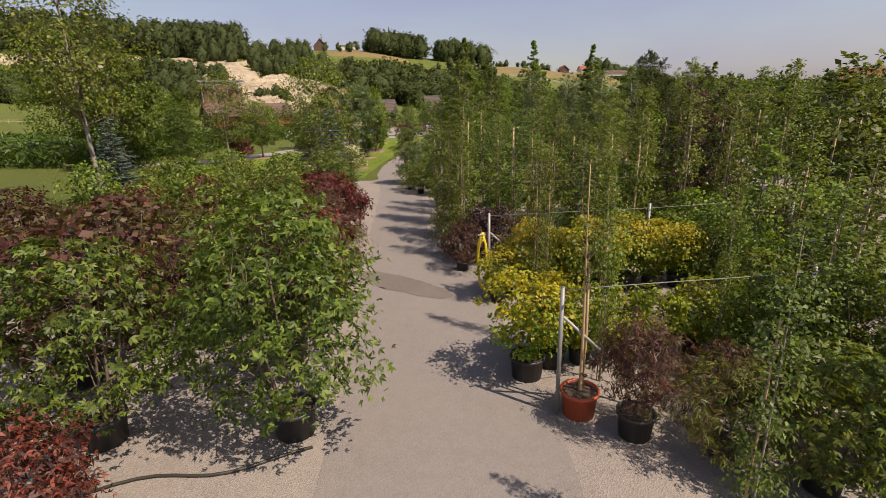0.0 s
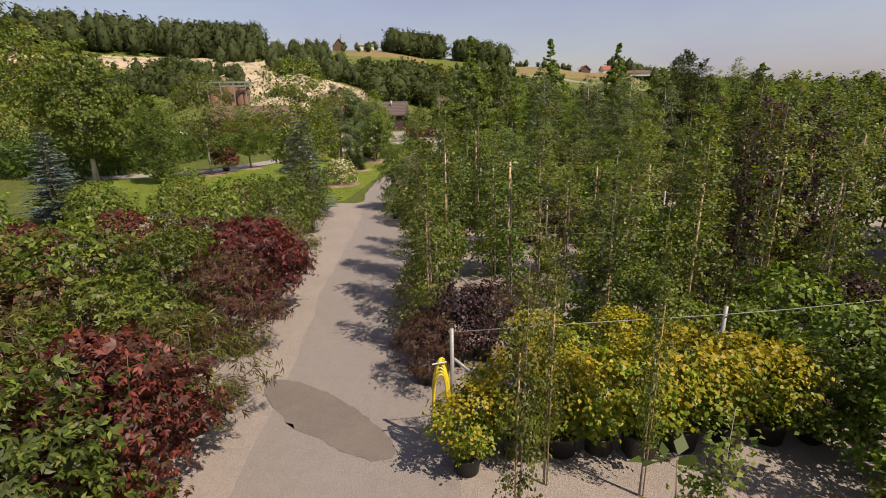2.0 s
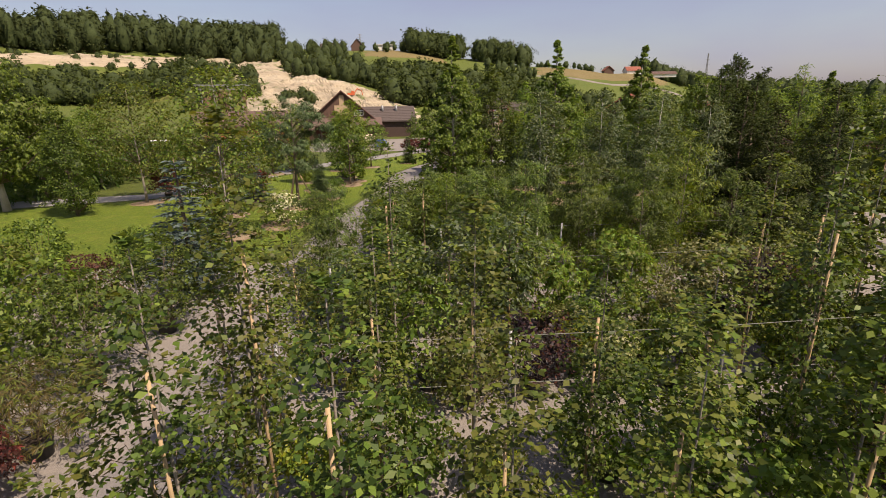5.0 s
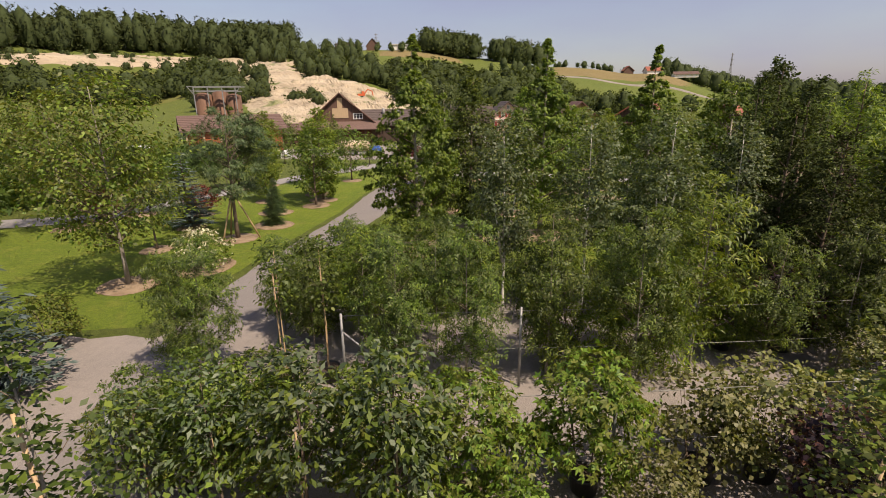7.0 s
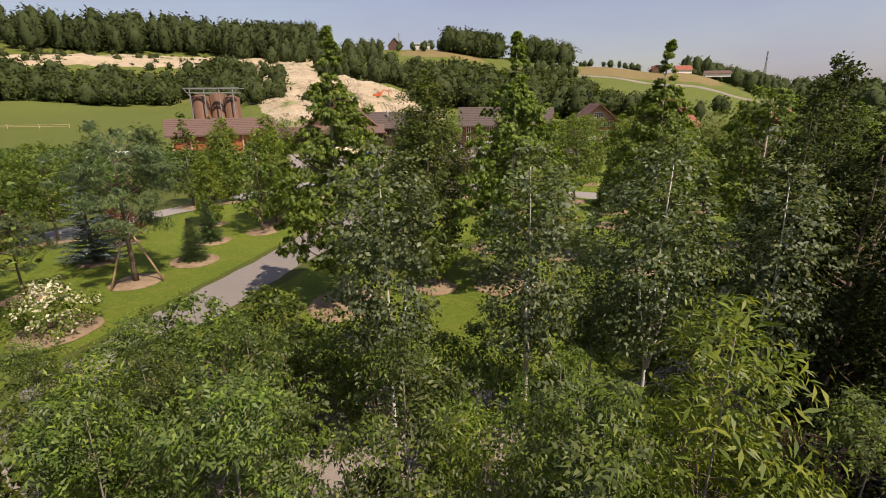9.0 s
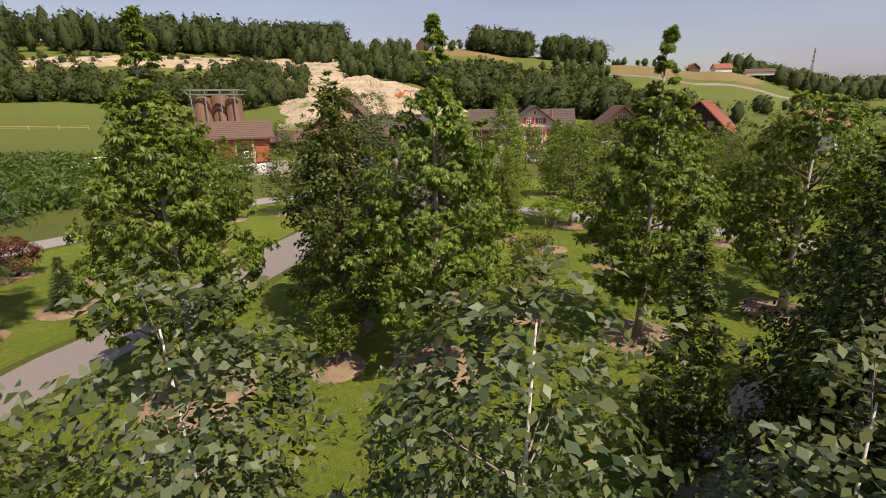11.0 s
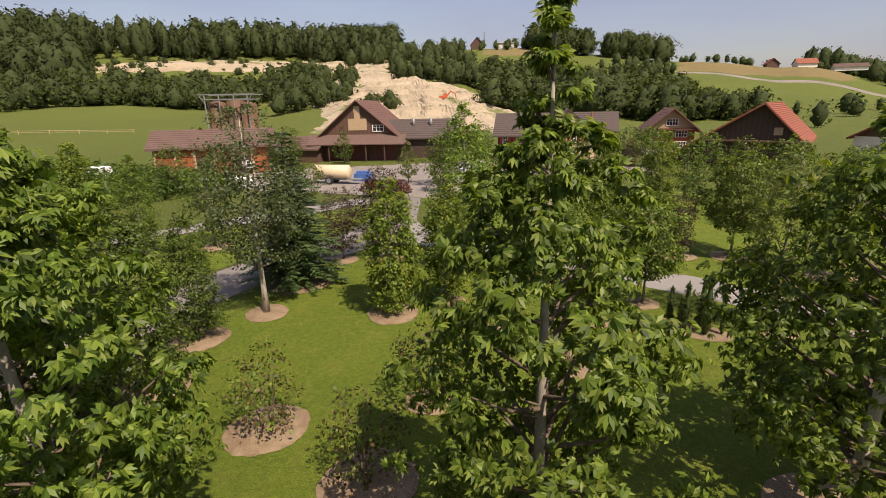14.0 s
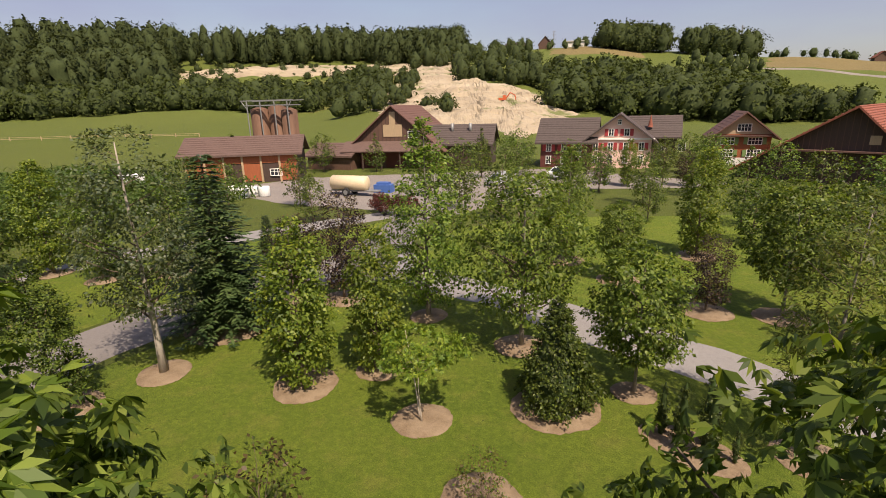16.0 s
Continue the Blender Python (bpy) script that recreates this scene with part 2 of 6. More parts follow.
SAND = sand_mat("quarry_sand")
SCRUB = grass_mat("rough_pasture", (0.105, 0.118, 0.026), (0.150, 0.150, 0.040), (0.185, 0.160, 0.060), 0.05, 2.0)
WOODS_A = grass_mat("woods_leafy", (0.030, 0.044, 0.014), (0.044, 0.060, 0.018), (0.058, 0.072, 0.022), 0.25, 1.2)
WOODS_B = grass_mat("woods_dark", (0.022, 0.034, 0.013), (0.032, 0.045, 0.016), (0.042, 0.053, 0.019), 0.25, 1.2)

# ---- mesh tools ----


def mesh_of(name, verts, faces, mats, smooth=False, index=None):
    me = bpy.data.meshes.new(name)
    me.from_pydata([tuple(v) for v in verts], [], [tuple(f) for f in faces])
    for m in mats if isinstance(mats, (list, tuple)) else [mats]:
        me.materials.append(m)
    if index is not None:
        me.polygons.foreach_set("material_index", index)
    if smooth:
        me.polygons.foreach_set("use_smooth", [True] * len(me.polygons))
    me.update()
    return me


def quads_mesh(name, v, mats, index=None):
    """A mesh of loose four-cornered faces from an array (n, 4, 3)."""
    n = len(v)
    me = bpy.data.meshes.new(name)
    me.vertices.add(4 * n)
    me.vertices.foreach_set("co", np.ascontiguousarray(v, dtype=np.float32).ravel())
    me.loops.add(4 * n)
    me.loops.foreach_set("vertex_index", np.arange(4 * n, dtype=np.int32))
    me.polygons.add(n)
    me.polygons.foreach_set("loop_start", np.arange(0, 4 * n, 4, dtype=np.int32))
    for m in mats if isinstance(mats, (list, tuple)) else [mats]:
        me.materials.append(m)
    if index is not None:
        me.polygons.foreach_set("material_index", np.ascontiguousarray(index, dtype=np.int32))
    me.update(calc_edges=True)
    return me


class Build:
    """Gathers vertices and faces of one part."""

    def __init__(self):
        self.v, self.f = [], []

    def tube(self, pts, radii, sides=6, caps=True):
        pts = [Vector(p) for p in pts]
        base = len(self.v)
        side = None
        for k, p in enumerate(pts):
            d = (pts[min(k + 1, len(pts) - 1)] - pts[max(k - 1, 0)]).normalized()
            if side is None:
                side = d.orthogonal().normalized()
            side = (side - d * side.dot(d)).normalized()
            up = d.cross(side)
            for s in range(sides):
                a = 2 * math.pi * s / sides
                self.v.append(p + (side * math.cos(a) + up * math.sin(a)) * radii[k])
        for k in range(len(pts) - 1):
            for s in range(sides):
                a, b = base + k * sides + s, base + k * sides + (s + 1) % sides
                self.f.append((a, b, b + sides, a + sides))
        if caps:
            self.f.append(tuple(base + s for s in reversed(range(sides))))
            self.f.append(tuple(base + (len(pts) - 1) * sides + s for s in range(sides)))
        return self

    def box(self, a, b, m=None):
        (x0, y0, z0), (x1, y1, z1) = a, b
        base = len(self.v)
        c = [(x0, y0, z0), (x1, y0, z0), (x1, y1, z0), (x0, y1, z0), (x0, y0, z1), (x1, y0, z1), (x1, y1, z1), (x0, y1, z1)]
        self.v += [(m @ Vector(p)) if m else Vector(p) for p in c]
        self.f += [tuple(base + i for i in q) for q in ((3, 2, 1, 0), (4, 5, 6, 7), (0, 1, 5, 4), (1, 2, 6, 5), (2, 3, 7, 6), (3, 0, 4, 7))]
        return self

    def prism(self, ring, low, high, m=None):
        """A ring of (x, y) raised from low to high."""
        n, base = len(ring), len(self.v)
        for z in (low, high):
            self.v += [(m @ Vector((x, y, z))) if m else Vector((x, y, z)) for x, y in ring]
        self.f.append(tuple(base + i for i in reversed(range(n))))
        self.f.append(tuple(base + n + i for i in range(n)))
        self.f += [(base + i, base + (i + 1) % n, base + n + (i + 1) % n, base + n + i) for i in range(n)]
        return self

    def lathe(self, prof, sides=16, at=(0, 0, 0), close=False):
        base = len(self.v)
        for r, z in prof:
            for s in range(sides):
                a = 2 * math.pi * s / sides
                self.v.append(Vector((at[0] + r * math.cos(a), at[1] + r * math.sin(a), at[2] + z)))
        for k in range(len(prof) - 1):
            for s in range(sides):
                a, b = base + k * sides + s, base + k * sides + (s + 1) % sides
                self.f.append((a, b, b + sides, a + sides))
        if close:
            self.f.append(tuple(base + s for s in reversed(range(sides))))
            self.f.append(tuple(base + (len(prof) - 1) * sides + s for s in range(sides)))
        return self

    def mesh(self, name, mat, smooth=False):
        return mesh_of(name, self.v, self.f, mat, smooth)


def part(name, me, parent, label="", m=None):
    ob = new(name, me)
    ob.parent = parent
    if m is not None:
        ob.matrix_local = m
    if label:
        ob["label"] = label
    return ob


def thing(name, label, category, m, group="", kind=""):
    ob = new(name)
    ob.empty_display_size = 0.3
    ob.matrix_world = m
    return tagged(ob, label, category, group, kind)


# ---- plants ----
RHOMB = np.array([(0, 0, 0), (0.45, 0.5, 0.12), (1, 0, -0.05), (0.45, -0.5, 0.12)], float)


def leaflet_set(kind):
    """Leaflets of one leaf as an array (k, 4, 3), about one long."""
    def turned(a, length, width, droop=0.0, at=(0, 0, 0)):
        q = RHOMB * (length, width, 1.0)
        c, s = math.cos(a), math.sin(a)
        out = np.stack([q[:, 0] * c - q[:, 1] * s, q[:, 0] * s + q[:, 1] * c, q[:, 2] - droop * q[:, 0]], -1)
        return out + np.array(at)
    if kind == "simple":
        return np.stack([turned(0, 1, 0.62)])
    if kind == "round":
        return np.stack([turned(0, 1, 0.76)])
    if kind == "maple":
        return np.stack([turned(0, 1, 0.34), turned(0.85, 0.85, 0.32), turned(-0.85, 0.85, 0.32)])
    if kind == "chestnut":
        return np.stack([turned(a, l, 0.40, d + 0.2) + np.array([[0, 0, 0], [0.14 * l * math.cos(a), 0.14 * l * math.sin(a), -0.1]] + [[0, 0, -0.08]] + [[0.14 * l * math.cos(a), 0.14 * l * math.sin(a), -0.1]]) for a, l, d in ((0, 1.0, 0.6), (0.65, 0.95, 0.5), (-0.65, 0.95, 0.65), (1.35, 0.74, 0.5), (-1.35, 0.74, 0.6))])
    if kind == "pinnate":
        return np.stack([turned(s * 1.05, 0.4 - 0.06 * q, 0.15, 0.35, (q * 0.27, 0, -0.12 * q * q * 0.6)) for q in (0.3, 1.3, 2.3) for s in (-1, 1)] + [turned(0, 0.36, 0.15, 0.4, (0.72, 0, -0.42))])
    if kind == "magnolia":
        return np.stack([turned(0, 1, 0.42, -0.15)])
    if kind == "long":
        return np.stack([turned(0, 1, 0.24, 0.3)])
    if kind == "fine":
        return np.stack([turned(0.3, 1, 0.16, 0.4), turned(-0.35, 0.9, 0.16, 0.5)])
    return np.stack([turned(0, 1, 0.3)])


def leaves(rng, centres, outward, size, kind="simple", up=0.5, spread=0.45, var=0.35):
    """Leaves (n, 4, 3) at the centres; they lean along outward and face up."""
    n = len(centres)
    t = leaflet_set(kind)
    nrm = outward * (1 - up) + np.array([0, 0, 1.0]) * up + rng.normal(0, spread, (n, 3))
    nrm /= np.linalg.norm(nrm, axis=1)[:, None] + 1e-9
    u = outward + rng.normal(0, 0.7, (n, 3)) + np.array([0, 0, -0.25])
    u -= nrm * (u * nrm).sum(1)[:, None]
    u /= np.linalg.norm(u, axis=1)[:, None] + 1e-9
    w = np.cross(nrm, u)
    s = size * (1 + rng.uniform(-var, var, n))
    q = t[None] * s[:, None, None, None]
    out = centres[:, None, None] + q[..., :1] * u[:, None, None] + q[..., 1:2] * w[:, None, None] + q[..., 2:3] * nrm[:, None, None]
    return out.reshape(-1, 4, 3)


def envelope(shape, h):
    """Crown radius, 0 to 1, at a share h of the crown's height."""
    h = np.clip(h, 0, 1)
    if shape == "oval":
        return np.sqrt(np.clip(1 - (2 * h - 0.9) ** 2 / 1.21, 0, 1))
    if shape == "globe":
        return np.sqrt(np.clip(1 - (2 * h - 1) ** 2, 0, 1))
    if shape == "column":
        return np.clip(h * 7, 0, 1) ** 0.6 * np.clip((1 - h) * 2.2, 0, 1) ** 0.8
    if shape == "cone":
        return np.clip(h * 8, 0, 1) ** 0.6 * (1 - h) ** 0.8
    if shape == "spire":
        return np.clip(h * 6, 0, 1) ** 0.7 * np.interp(h, [0, 0.4, 0.55, 0.68, 0.8, 0.94, 1.0], [0.95, 1.0, 0.8, 0.5, 0.2, 0.085, 0.03])
    if shape == "billow":
        return np.interp(h, [0, 0.12, 0.35, 0.6, 0.8, 0.92, 1.0], [0.55, 0.85, 1.0, 0.95, 0.72, 0.45, 0.12])
    if shape == "dome":
        return np.sqrt(np.clip(1 - h**2.2, 0, 1)) * np.clip(0.62 + h * 2, 0, 1)
    if shape == "vase":
        return np.clip(0.35 + h * 1.1, 0, 1) * np.sqrt(np.clip(1 - h**5, 0, 1))
    return np.ones_like(h)


def crown_points(rng, n, z0, z1, radius, shape, clumps, tight, fill=0.45):
    """Leaf places gathered in clumps inside a crown, with gaps between them."""
    h = rng.random(clumps * 3)
    keep = rng.random(clumps * 3) < envelope(shape, h) * 0.92 + (0.26 if shape == "spire" else 0.06)
    h = h[keep][:clumps]
    k = len(h)
    a = rng.random(k) * 2 * math.pi
    lump = 1 + 0.16 * np.sin(3 * a + 6 * h + rng.random() * 6) + 0.12 * np.sin(5 * a - 9 * h)
    r = radius * envelope(shape, h) * (fill + (1 - fill) * np.sqrt(rng.random(k))) * lump * rng.uniform(0.85, 1.12, k)
    c = np.stack([r * np.cos(a), r * np.sin(a), z0 + (z1 - z0) * h], -1)
    pick = rng.integers(0, k, n)
    narrow = np.clip(0.28 + 1.1 * envelope(shape, h), 0.3, 1.0)
    p = c[pick] + np.clip(rng.normal(0, 1, (n, 3)), -1.5, 1.5) * tight * np.array([1, 1, 0.62]) * (narrow * rng.uniform(0.5, 1.25, k))[pick][:, None]
    out = p - np.array([0, 0, z0 + 0.35 * (z1 - z0)])
    out[:, 2] *= 0.35
    out /= np.linalg.norm(out, axis=1)[:, None] + 1e-6
    return p, out, c


def stems(rng, height, r0, tips, n_limbs, first, lean=0.0, multi=1, sides=7):
    """A trunk with limbs that reach towards some of the clumps."""
    b, lb = Build(), Build()
    for s in range(multi):
        a = rng.random() * 6.28
        off = 0.0 if multi == 1 else 0.10 + 0.05 * rng.random()
        sp = lean if multi == 1 else 0.07 if height > 5 else 0.16
        pts = []
        for k in range(8):
            q = k / 7
            wob = 0.03 * height * math.sin(2.5 * q + a) * q * (0.4 if multi == 1 else 1)
            pts.append((math.cos(a) * (off + sp * height * q) + wob, math.sin(a) * (off + sp * height * q) - wob * 0.6, height * q * 0.94 - 0.05))
        rr = [r0 / multi**0.5 * (1 - 0.86 * (k / 7) ** 0.9) * (1.25 if k == 0 else 1) for k in range(8)]
        b.tube(pts, rr, sides)
        if len(tips) == 0:
            continue
        for t in tips[rng.permutation(len(tips))[: n_limbs // multi]]:
            zs = max(first * height, t[2] - 0.55 * math.hypot(t[0], t[1]) - 0.1)
            q = min(0.97, max(0.02, zs / (0.94 * height)))
            i = min(6, int(q * 7))
            w = q * 7 - i
            st = Vector(pts[i]).lerp(Vector(pts[i + 1]), w)
            en = Vector(t)
            mid = st.lerp(en, 0.5) + Vector((0, 0, -0.06 * (en - st).length))
            rl = min(rr[i] * 0.5, 0.012 + 0.018 * (en - st).length)
            lb.tube([st, mid, en], [rl, rl * 0.65, rl * 0.25], 4, False)
    return b, lb


def pot_parts(root, r, h, mat, label):
    w = r * 0.86
    b = Build().lathe([(w * 0.9, 0), (w, 0.01), (r * 0.96, h * 0.86), (r * 1.05, h * 0.87), (r * 1.06, h), (r * 0.97, h), (r * 0.93, h * 0.9)], 18)
    b.f.append(tuple(reversed(range(18))))
    part("pot", b.mesh("pot", mat, True), root, label)
    s = Build().lathe([(r * 0.94, h * 0.9), (r * 0.5, h * 0.94), (0.02, h * 0.95)], 12)
    part("soil", s.mesh("soil", SOIL), root)


def plant(seed, name, label, category, height, radius, shape, mat, leaf, size, count, clumps, tight, trunk=0.04, clear=0.2,
          bark=None, multi=1, limbs=14, pot=None, stake=None, second=None, share=0.0, up=0.45, group="", fill=0.45, top_second=False):
    """A tree or shrub with its trunk, crown, and the pot and stake that it has; it stands at the origin."""
    rng = np.random.default_rng(seed)
    root = thing(name, label, category, Matrix(), group)
    base = pot[1] * 0.9 if pot else 0.0
    p, out, c = crown_points(rng, count, base + clear * height, base + height, radius, shape, clumps, tight, fill)
    v = leaves(rng, p, out, size, leaf, up)
    k = len(v) // count
    idx = None
    mats = [mat]
    if second is not None:
        mats.append(second)
        if top_second:
            rel = np.clip((p[:, 2] - base - clear * height) / max(0.01, height * (1 - clear)), 0, 1)
            idx = rng.random(count) < np.clip(share * 2 * rel**1.5, 0, 0.95)
        else:
            idx = rng.random(count) < share
        idx = np.repeat(idx.astype(np.int32), k)
    tb = stems(rng, base + height, trunk, c, limbs, (base + clear * height * 0.9) / (base + height), multi=multi)
    part("trunk", tb[0].mesh("trunk", bark or BARK, True), root)
    part("branchwork", tb[1].mesh("branchwork", BARK if bark is not BARK_BIRCH else BARK_GREY, True), root)["kind"] = "stuff"
    part("crown", quads_mesh("crown", v, mats, idx), root)
    if pot:
        pot_parts(root, pot[0], pot[1], pot[2], "black plastic pot" if pot[2] is POT_BLACK else "terracotta-red plastic pot")
    if stake:
        sb = Build().tube([(0.09, 0.05, 0), (0.10, 0.02, stake * 0.5), (0.08, 0.04, stake)], [0.024, 0.023, 0.02], 6)
        part("stake", sb.mesh("stake", BAMBOO, True), root, "straight pale wooden stake")
    return root


def conifer(seed, name, label, category, height, radius, mat, tiers, per, droop=0.25, size=0.5, trunk=0.12, clear=0.04, width=0.34, group=""):
    """A conifer: whorls of boughs, each with flat sprays on both sides."""
    rng = np.random.default_rng(seed)
    root = thing(name, label, category, Matrix(), group)
    quads, b = [], Build().tube([(0, 0, -0.05), (0.02, 0.01, height * 0.5), (0, 0, height)], [trunk, trunk * 0.6, 0.012], 7)
    for k in range(tiers):
        q = (k + 0.5) / tiers
        z = height * (clear + (1 - clear) * q)
        ln = radius * (1 - q) ** 0.85 * rng.uniform(0.85, 1.1) + 0.08
        m = max(4, int(per * (1 - 0.55 * q)))
        for j in range(m):
            a = 6.283 * (j + rng.random() * 0.7) / m + k * 1.7
            l2 = ln * rng.uniform(0.75, 1.1)
            d = np.array([math.cos(a), math.sin(a), 0])
            s = np.array([-d[1], d[0], 0])
            steps = max(3, int(l2 / (size * 0.34)))
            zz = z + rng.normal(0, 0.04)
            for t in range(1, steps + 1):
                f = t / steps
                pos = d * l2 * f + np.array([0, 0, zz + l2 * (0.16 * f - droop * f * f)])
                for sg in (-1, 1, 0):
                    u = d * (0.75 if sg else 1.0) + s * sg * 0.85 + np.array([0, 0, rng.uniform(-0.35, 0.15)])
                    u /= np.linalg.norm(u)
                    w = np.cross(u, [0, 0, 1.0]) + rng.normal(0, 0.25, 3)
                    w /= np.linalg.norm(w)
                    n = np.cross(w, u)
                    sz = size * rng.uniform(0.6, 1.1) * (1 - 0.35 * f)
                    r = RHOMB * (sz, sz * width, sz * 0.6)
                    quads.append(pos + r[:, :1] * u + r[:, 1:2] * w + r[:, 2:3] * n)
            if rng.random() < 0.4:
                e = d * l2 * 0.8 + np.array([0, 0, zz + l2 * (0.13 - droop * 0.6)])
                b.tube([(0, 0, zz), tuple(e)], [0.02 + 0.01 * l2, 0.006], 4, False)
    part("trunk", b.mesh("trunk", BARK, True), root)
    part("crown", quads_mesh("crown", np.array(quads), mat), root)
    return root


def place(x, y, s=1.0, rz=None, z=0.0, sz=None, tilt=0.0):
    rz = random.uniform(0, 360) if rz is None else rz
    return pose(x, y, z, tilt, 0, rz) @ Matrix.Diagonal((s, s, sz or s, 1.0))


class Kinds:
    """The first of a kind moves to the first place given, later ones are copies."""

    def __init__(self):
        self.made = {}

    def put(self, key, m, label=""):
        root, used = self.made[key]
        if not used:
            root.matrix_world = m
            self.made[key] = (root, True)
            ob = root
        else:
            ob = copy_thing(root, m @ Matrix.Diagonal((*(1 / s for s in root.scale), 1.0)))
        if label:
            ob["label"] = label
        return ob


K = Kinds()


def kind(key, root):
    K.made[key] = (root, False)

# ---- land ----
CX, CY = 8.0, 45.0
RING = [0, 140, 240, 312, 396, 504, 840, 1800]
HILLS = {
    97.2: [0, 0, 6.4, 10.1, 34.0, 60.0, 80.0, 91.2],
    67.2: [0, 0, 6.6, 10.0, 34.0, 59.5, 80.0, 90.6],
    46.7: [0, 0, 5.8, 11.7, 37.3, 58.9, 78.0, 83.7],
    37.0: [0, 0, 11.2, 25.5, 37.8, 57.7, 76.6, 83.0],
    27.3: [0, 0, 13.5, 25.1, 40.5, 63.2, 77.0, 78.9],
    17.6: [0, 0, 5.4, 18.9, 37.2, 59.3, 70.2, 69.5],
    8.0: [0, 0, 1.7, 13.7, 31.5, 49.6, 56.2, 59.5],
    -1.6: [0, 0, 0, 7.3, 22.3, 40.9, 44.5, 44.7],
    -9.4: [0, 0, 0, 2.4, 13.6, 35.2, 37.3, 34.2],
    -21.1: [0, 0, 0, 0, 0, 5.1, 18.8, 24.3],
    -35.9: [0, 0, 0, 0, 0, 0, 0, 1.0],
}
AZ = sorted(HILLS)


def land(x, y):
    """Height of the ground; the valley floor is level, the slopes stand round it."""
    dx, dy = x - CX, y - CY
    d, az = math.hypot(dx, dy), math.degrees(math.atan2(-dx, dy))
    if d < 139:
        return 0.0
    if az > 97.2:
        az = max(-35.9, 2 * 97.2 - az)
    az = min(97.2, max(-35.9, az))
    i = max(0, min(len(AZ) - 2, next((k for k in range(len(AZ) - 1) if az <= AZ[k + 1]), 0)))
    w = (az - AZ[i]) / (AZ[i + 1] - AZ[i])
    w = w * w * (3 - 2 * w)
    za, zb = (np.interp(d, RING, HILLS[AZ[k]]) for k in (i, i + 1))
    z = za * (1 - w) + zb * w
    far = max(0.0, min(1.0, (d - 150) / 140))
    return z + far * (noise.noise((x * 0.012, y * 0.012, 0.3)) * 4 + noise.noise((x * 0.05, y * 0.05, 1.7)) * 1.0)


def polar(az, d):
    """The place at an azimuth (degrees, left of ahead) and distance from the middle of the plan."""
    return CX - d * math.sin(radians(az)), CY + d * math.cos(radians(az))


def sheet(name, points, mat, label, category, z=0.0):
    """A flat piece of ground from its outline."""
    bm = bmesh.new()
    f = bm.faces.new([bm.verts.new((x, y, z)) for x, y in points])
    bmesh.ops.triangulate(bm, faces=[f])
    me = bpy.data.meshes.new(name)
    bm.to_mesh(me)
    bm.free()
    me.materials.append(mat)
    if me.polygons and me.polygons[0].normal.z < 0:
        me.flip_normals()
    return tagged(new(name, me), label, category, kind="structure")


def wavy(points, step=0.6, amp=0.12):
    """An outline with uneven edges."""
    out = []
    n = len(points)
    for i in range(n):
        a, b = Vector(points[i]), Vector(points[(i + 1) % n])
        k = max(1, int((b - a).length / step))
        nrm = Vector((-(b - a).y, (b - a).x)).normalized()
        for j in range(k):
            p = a.lerp(b, j / k)
            o = noise.noise((p.x * 0.9, p.y * 0.9, 5.1)) * amp + noise.noise((p.x * 3.1, p.y * 3.1, 2.2)) * amp * 0.5
            out.append(tuple(p + nrm * o * (0 if j == 0 else 1)))
    return out


gv, gf = [], []
radii = [0.0, 12, 25, 40, 55, 70, 85, 100, 115, 130] + [130 + 10 * k for k in range(1, 40)] + [560, 610, 670, 740, 840, 1000, 1300, 1800, 2600, 3600]
SPOKES = 220
for r in radii:
    for s in range(SPOKES if r else 1):
        a = 2 * math.pi * s / SPOKES
        x, y = CX - r * math.sin(a), CY + r * math.cos(a)
        gv.append((x, y, land(x, y)))
for k in range(1, len(radii)):
    o, i = 1 + (k - 1) * SPOKES, 1 + (k - 2) * SPOKES
    for s in range(SPOKES):
        t = (s + 1) % SPOKES
        gf.append((0, o + s, o + t) if k == 1 else (i + s, o + s, o + t, i + t))
ground = new("ground", mesh_of("ground", gv, gf, MEADOW, True))
tagged(ground, "green meadow valley floor rising into grassy hills", "ground", kind="structure")


def patch(name, az0, az1, d0, d1, mat, label, category, lift=0.25, rough=0.0, na=60, nd=24, edge=3.0):
    """A piece of the slope with its own cover, uneven at its rim."""
    v, f = [], []
    for i in range(na + 1):
        for j in range(nd + 1):
            az, q = az0 + (az1 - az0) * i / na, j / nd
            az += edge * 0.35 * (noise.noise((q * 7.0, az0, 1.3)) + 0.6 * noise.noise((q * 19.0, az0, 2.3))) * abs(2 * i / na - 1)
            u = noise.noise((az * 0.5, 3.3, 0.1)) * edge * 3
            w = noise.noise((az * 0.37, 8.8, 0.7)) * edge * 4
            d = d0 + u + (d1 + w - d0 - u) * q
            x, y = polar(az, d)
            rim = min(1.0, 6 * min(i / na, 1 - i / na, q, 1 - q))
            z = land(x, y) + lift * rim - (1 - rim) * 0.6
            if rough:
                t = q * 5 + noise.noise((x * 0.035, y * 0.035, 4.0)) * 1.6 + noise.noise((x * 0.15, y * 0.15, 9.0)) * 0.7
                st = math.floor(t) + min(1.0, (t - math.floor(t)) * 4.0) - t
                z += rim * rough * (1.25 * st + 0.4 * noise.noise((x * 0.3, y * 0.3, 1.0)) + 0.25 * noise.noise((x * 0.9, y * 0.9, 2.0)))
            v.append((x, y, z))
    for i in range(na):
        for j in range(nd):
            a = i * (nd + 1) + j
            f.append((a, a + nd + 1, a + nd + 2, a + 1))
    me = mesh_of(name, v, f, mat, not rough)
    if me.polygons[0].normal.z < 0:
        me.flip_normals()
    return tagged(new(name, me), label, category, kind="structure")


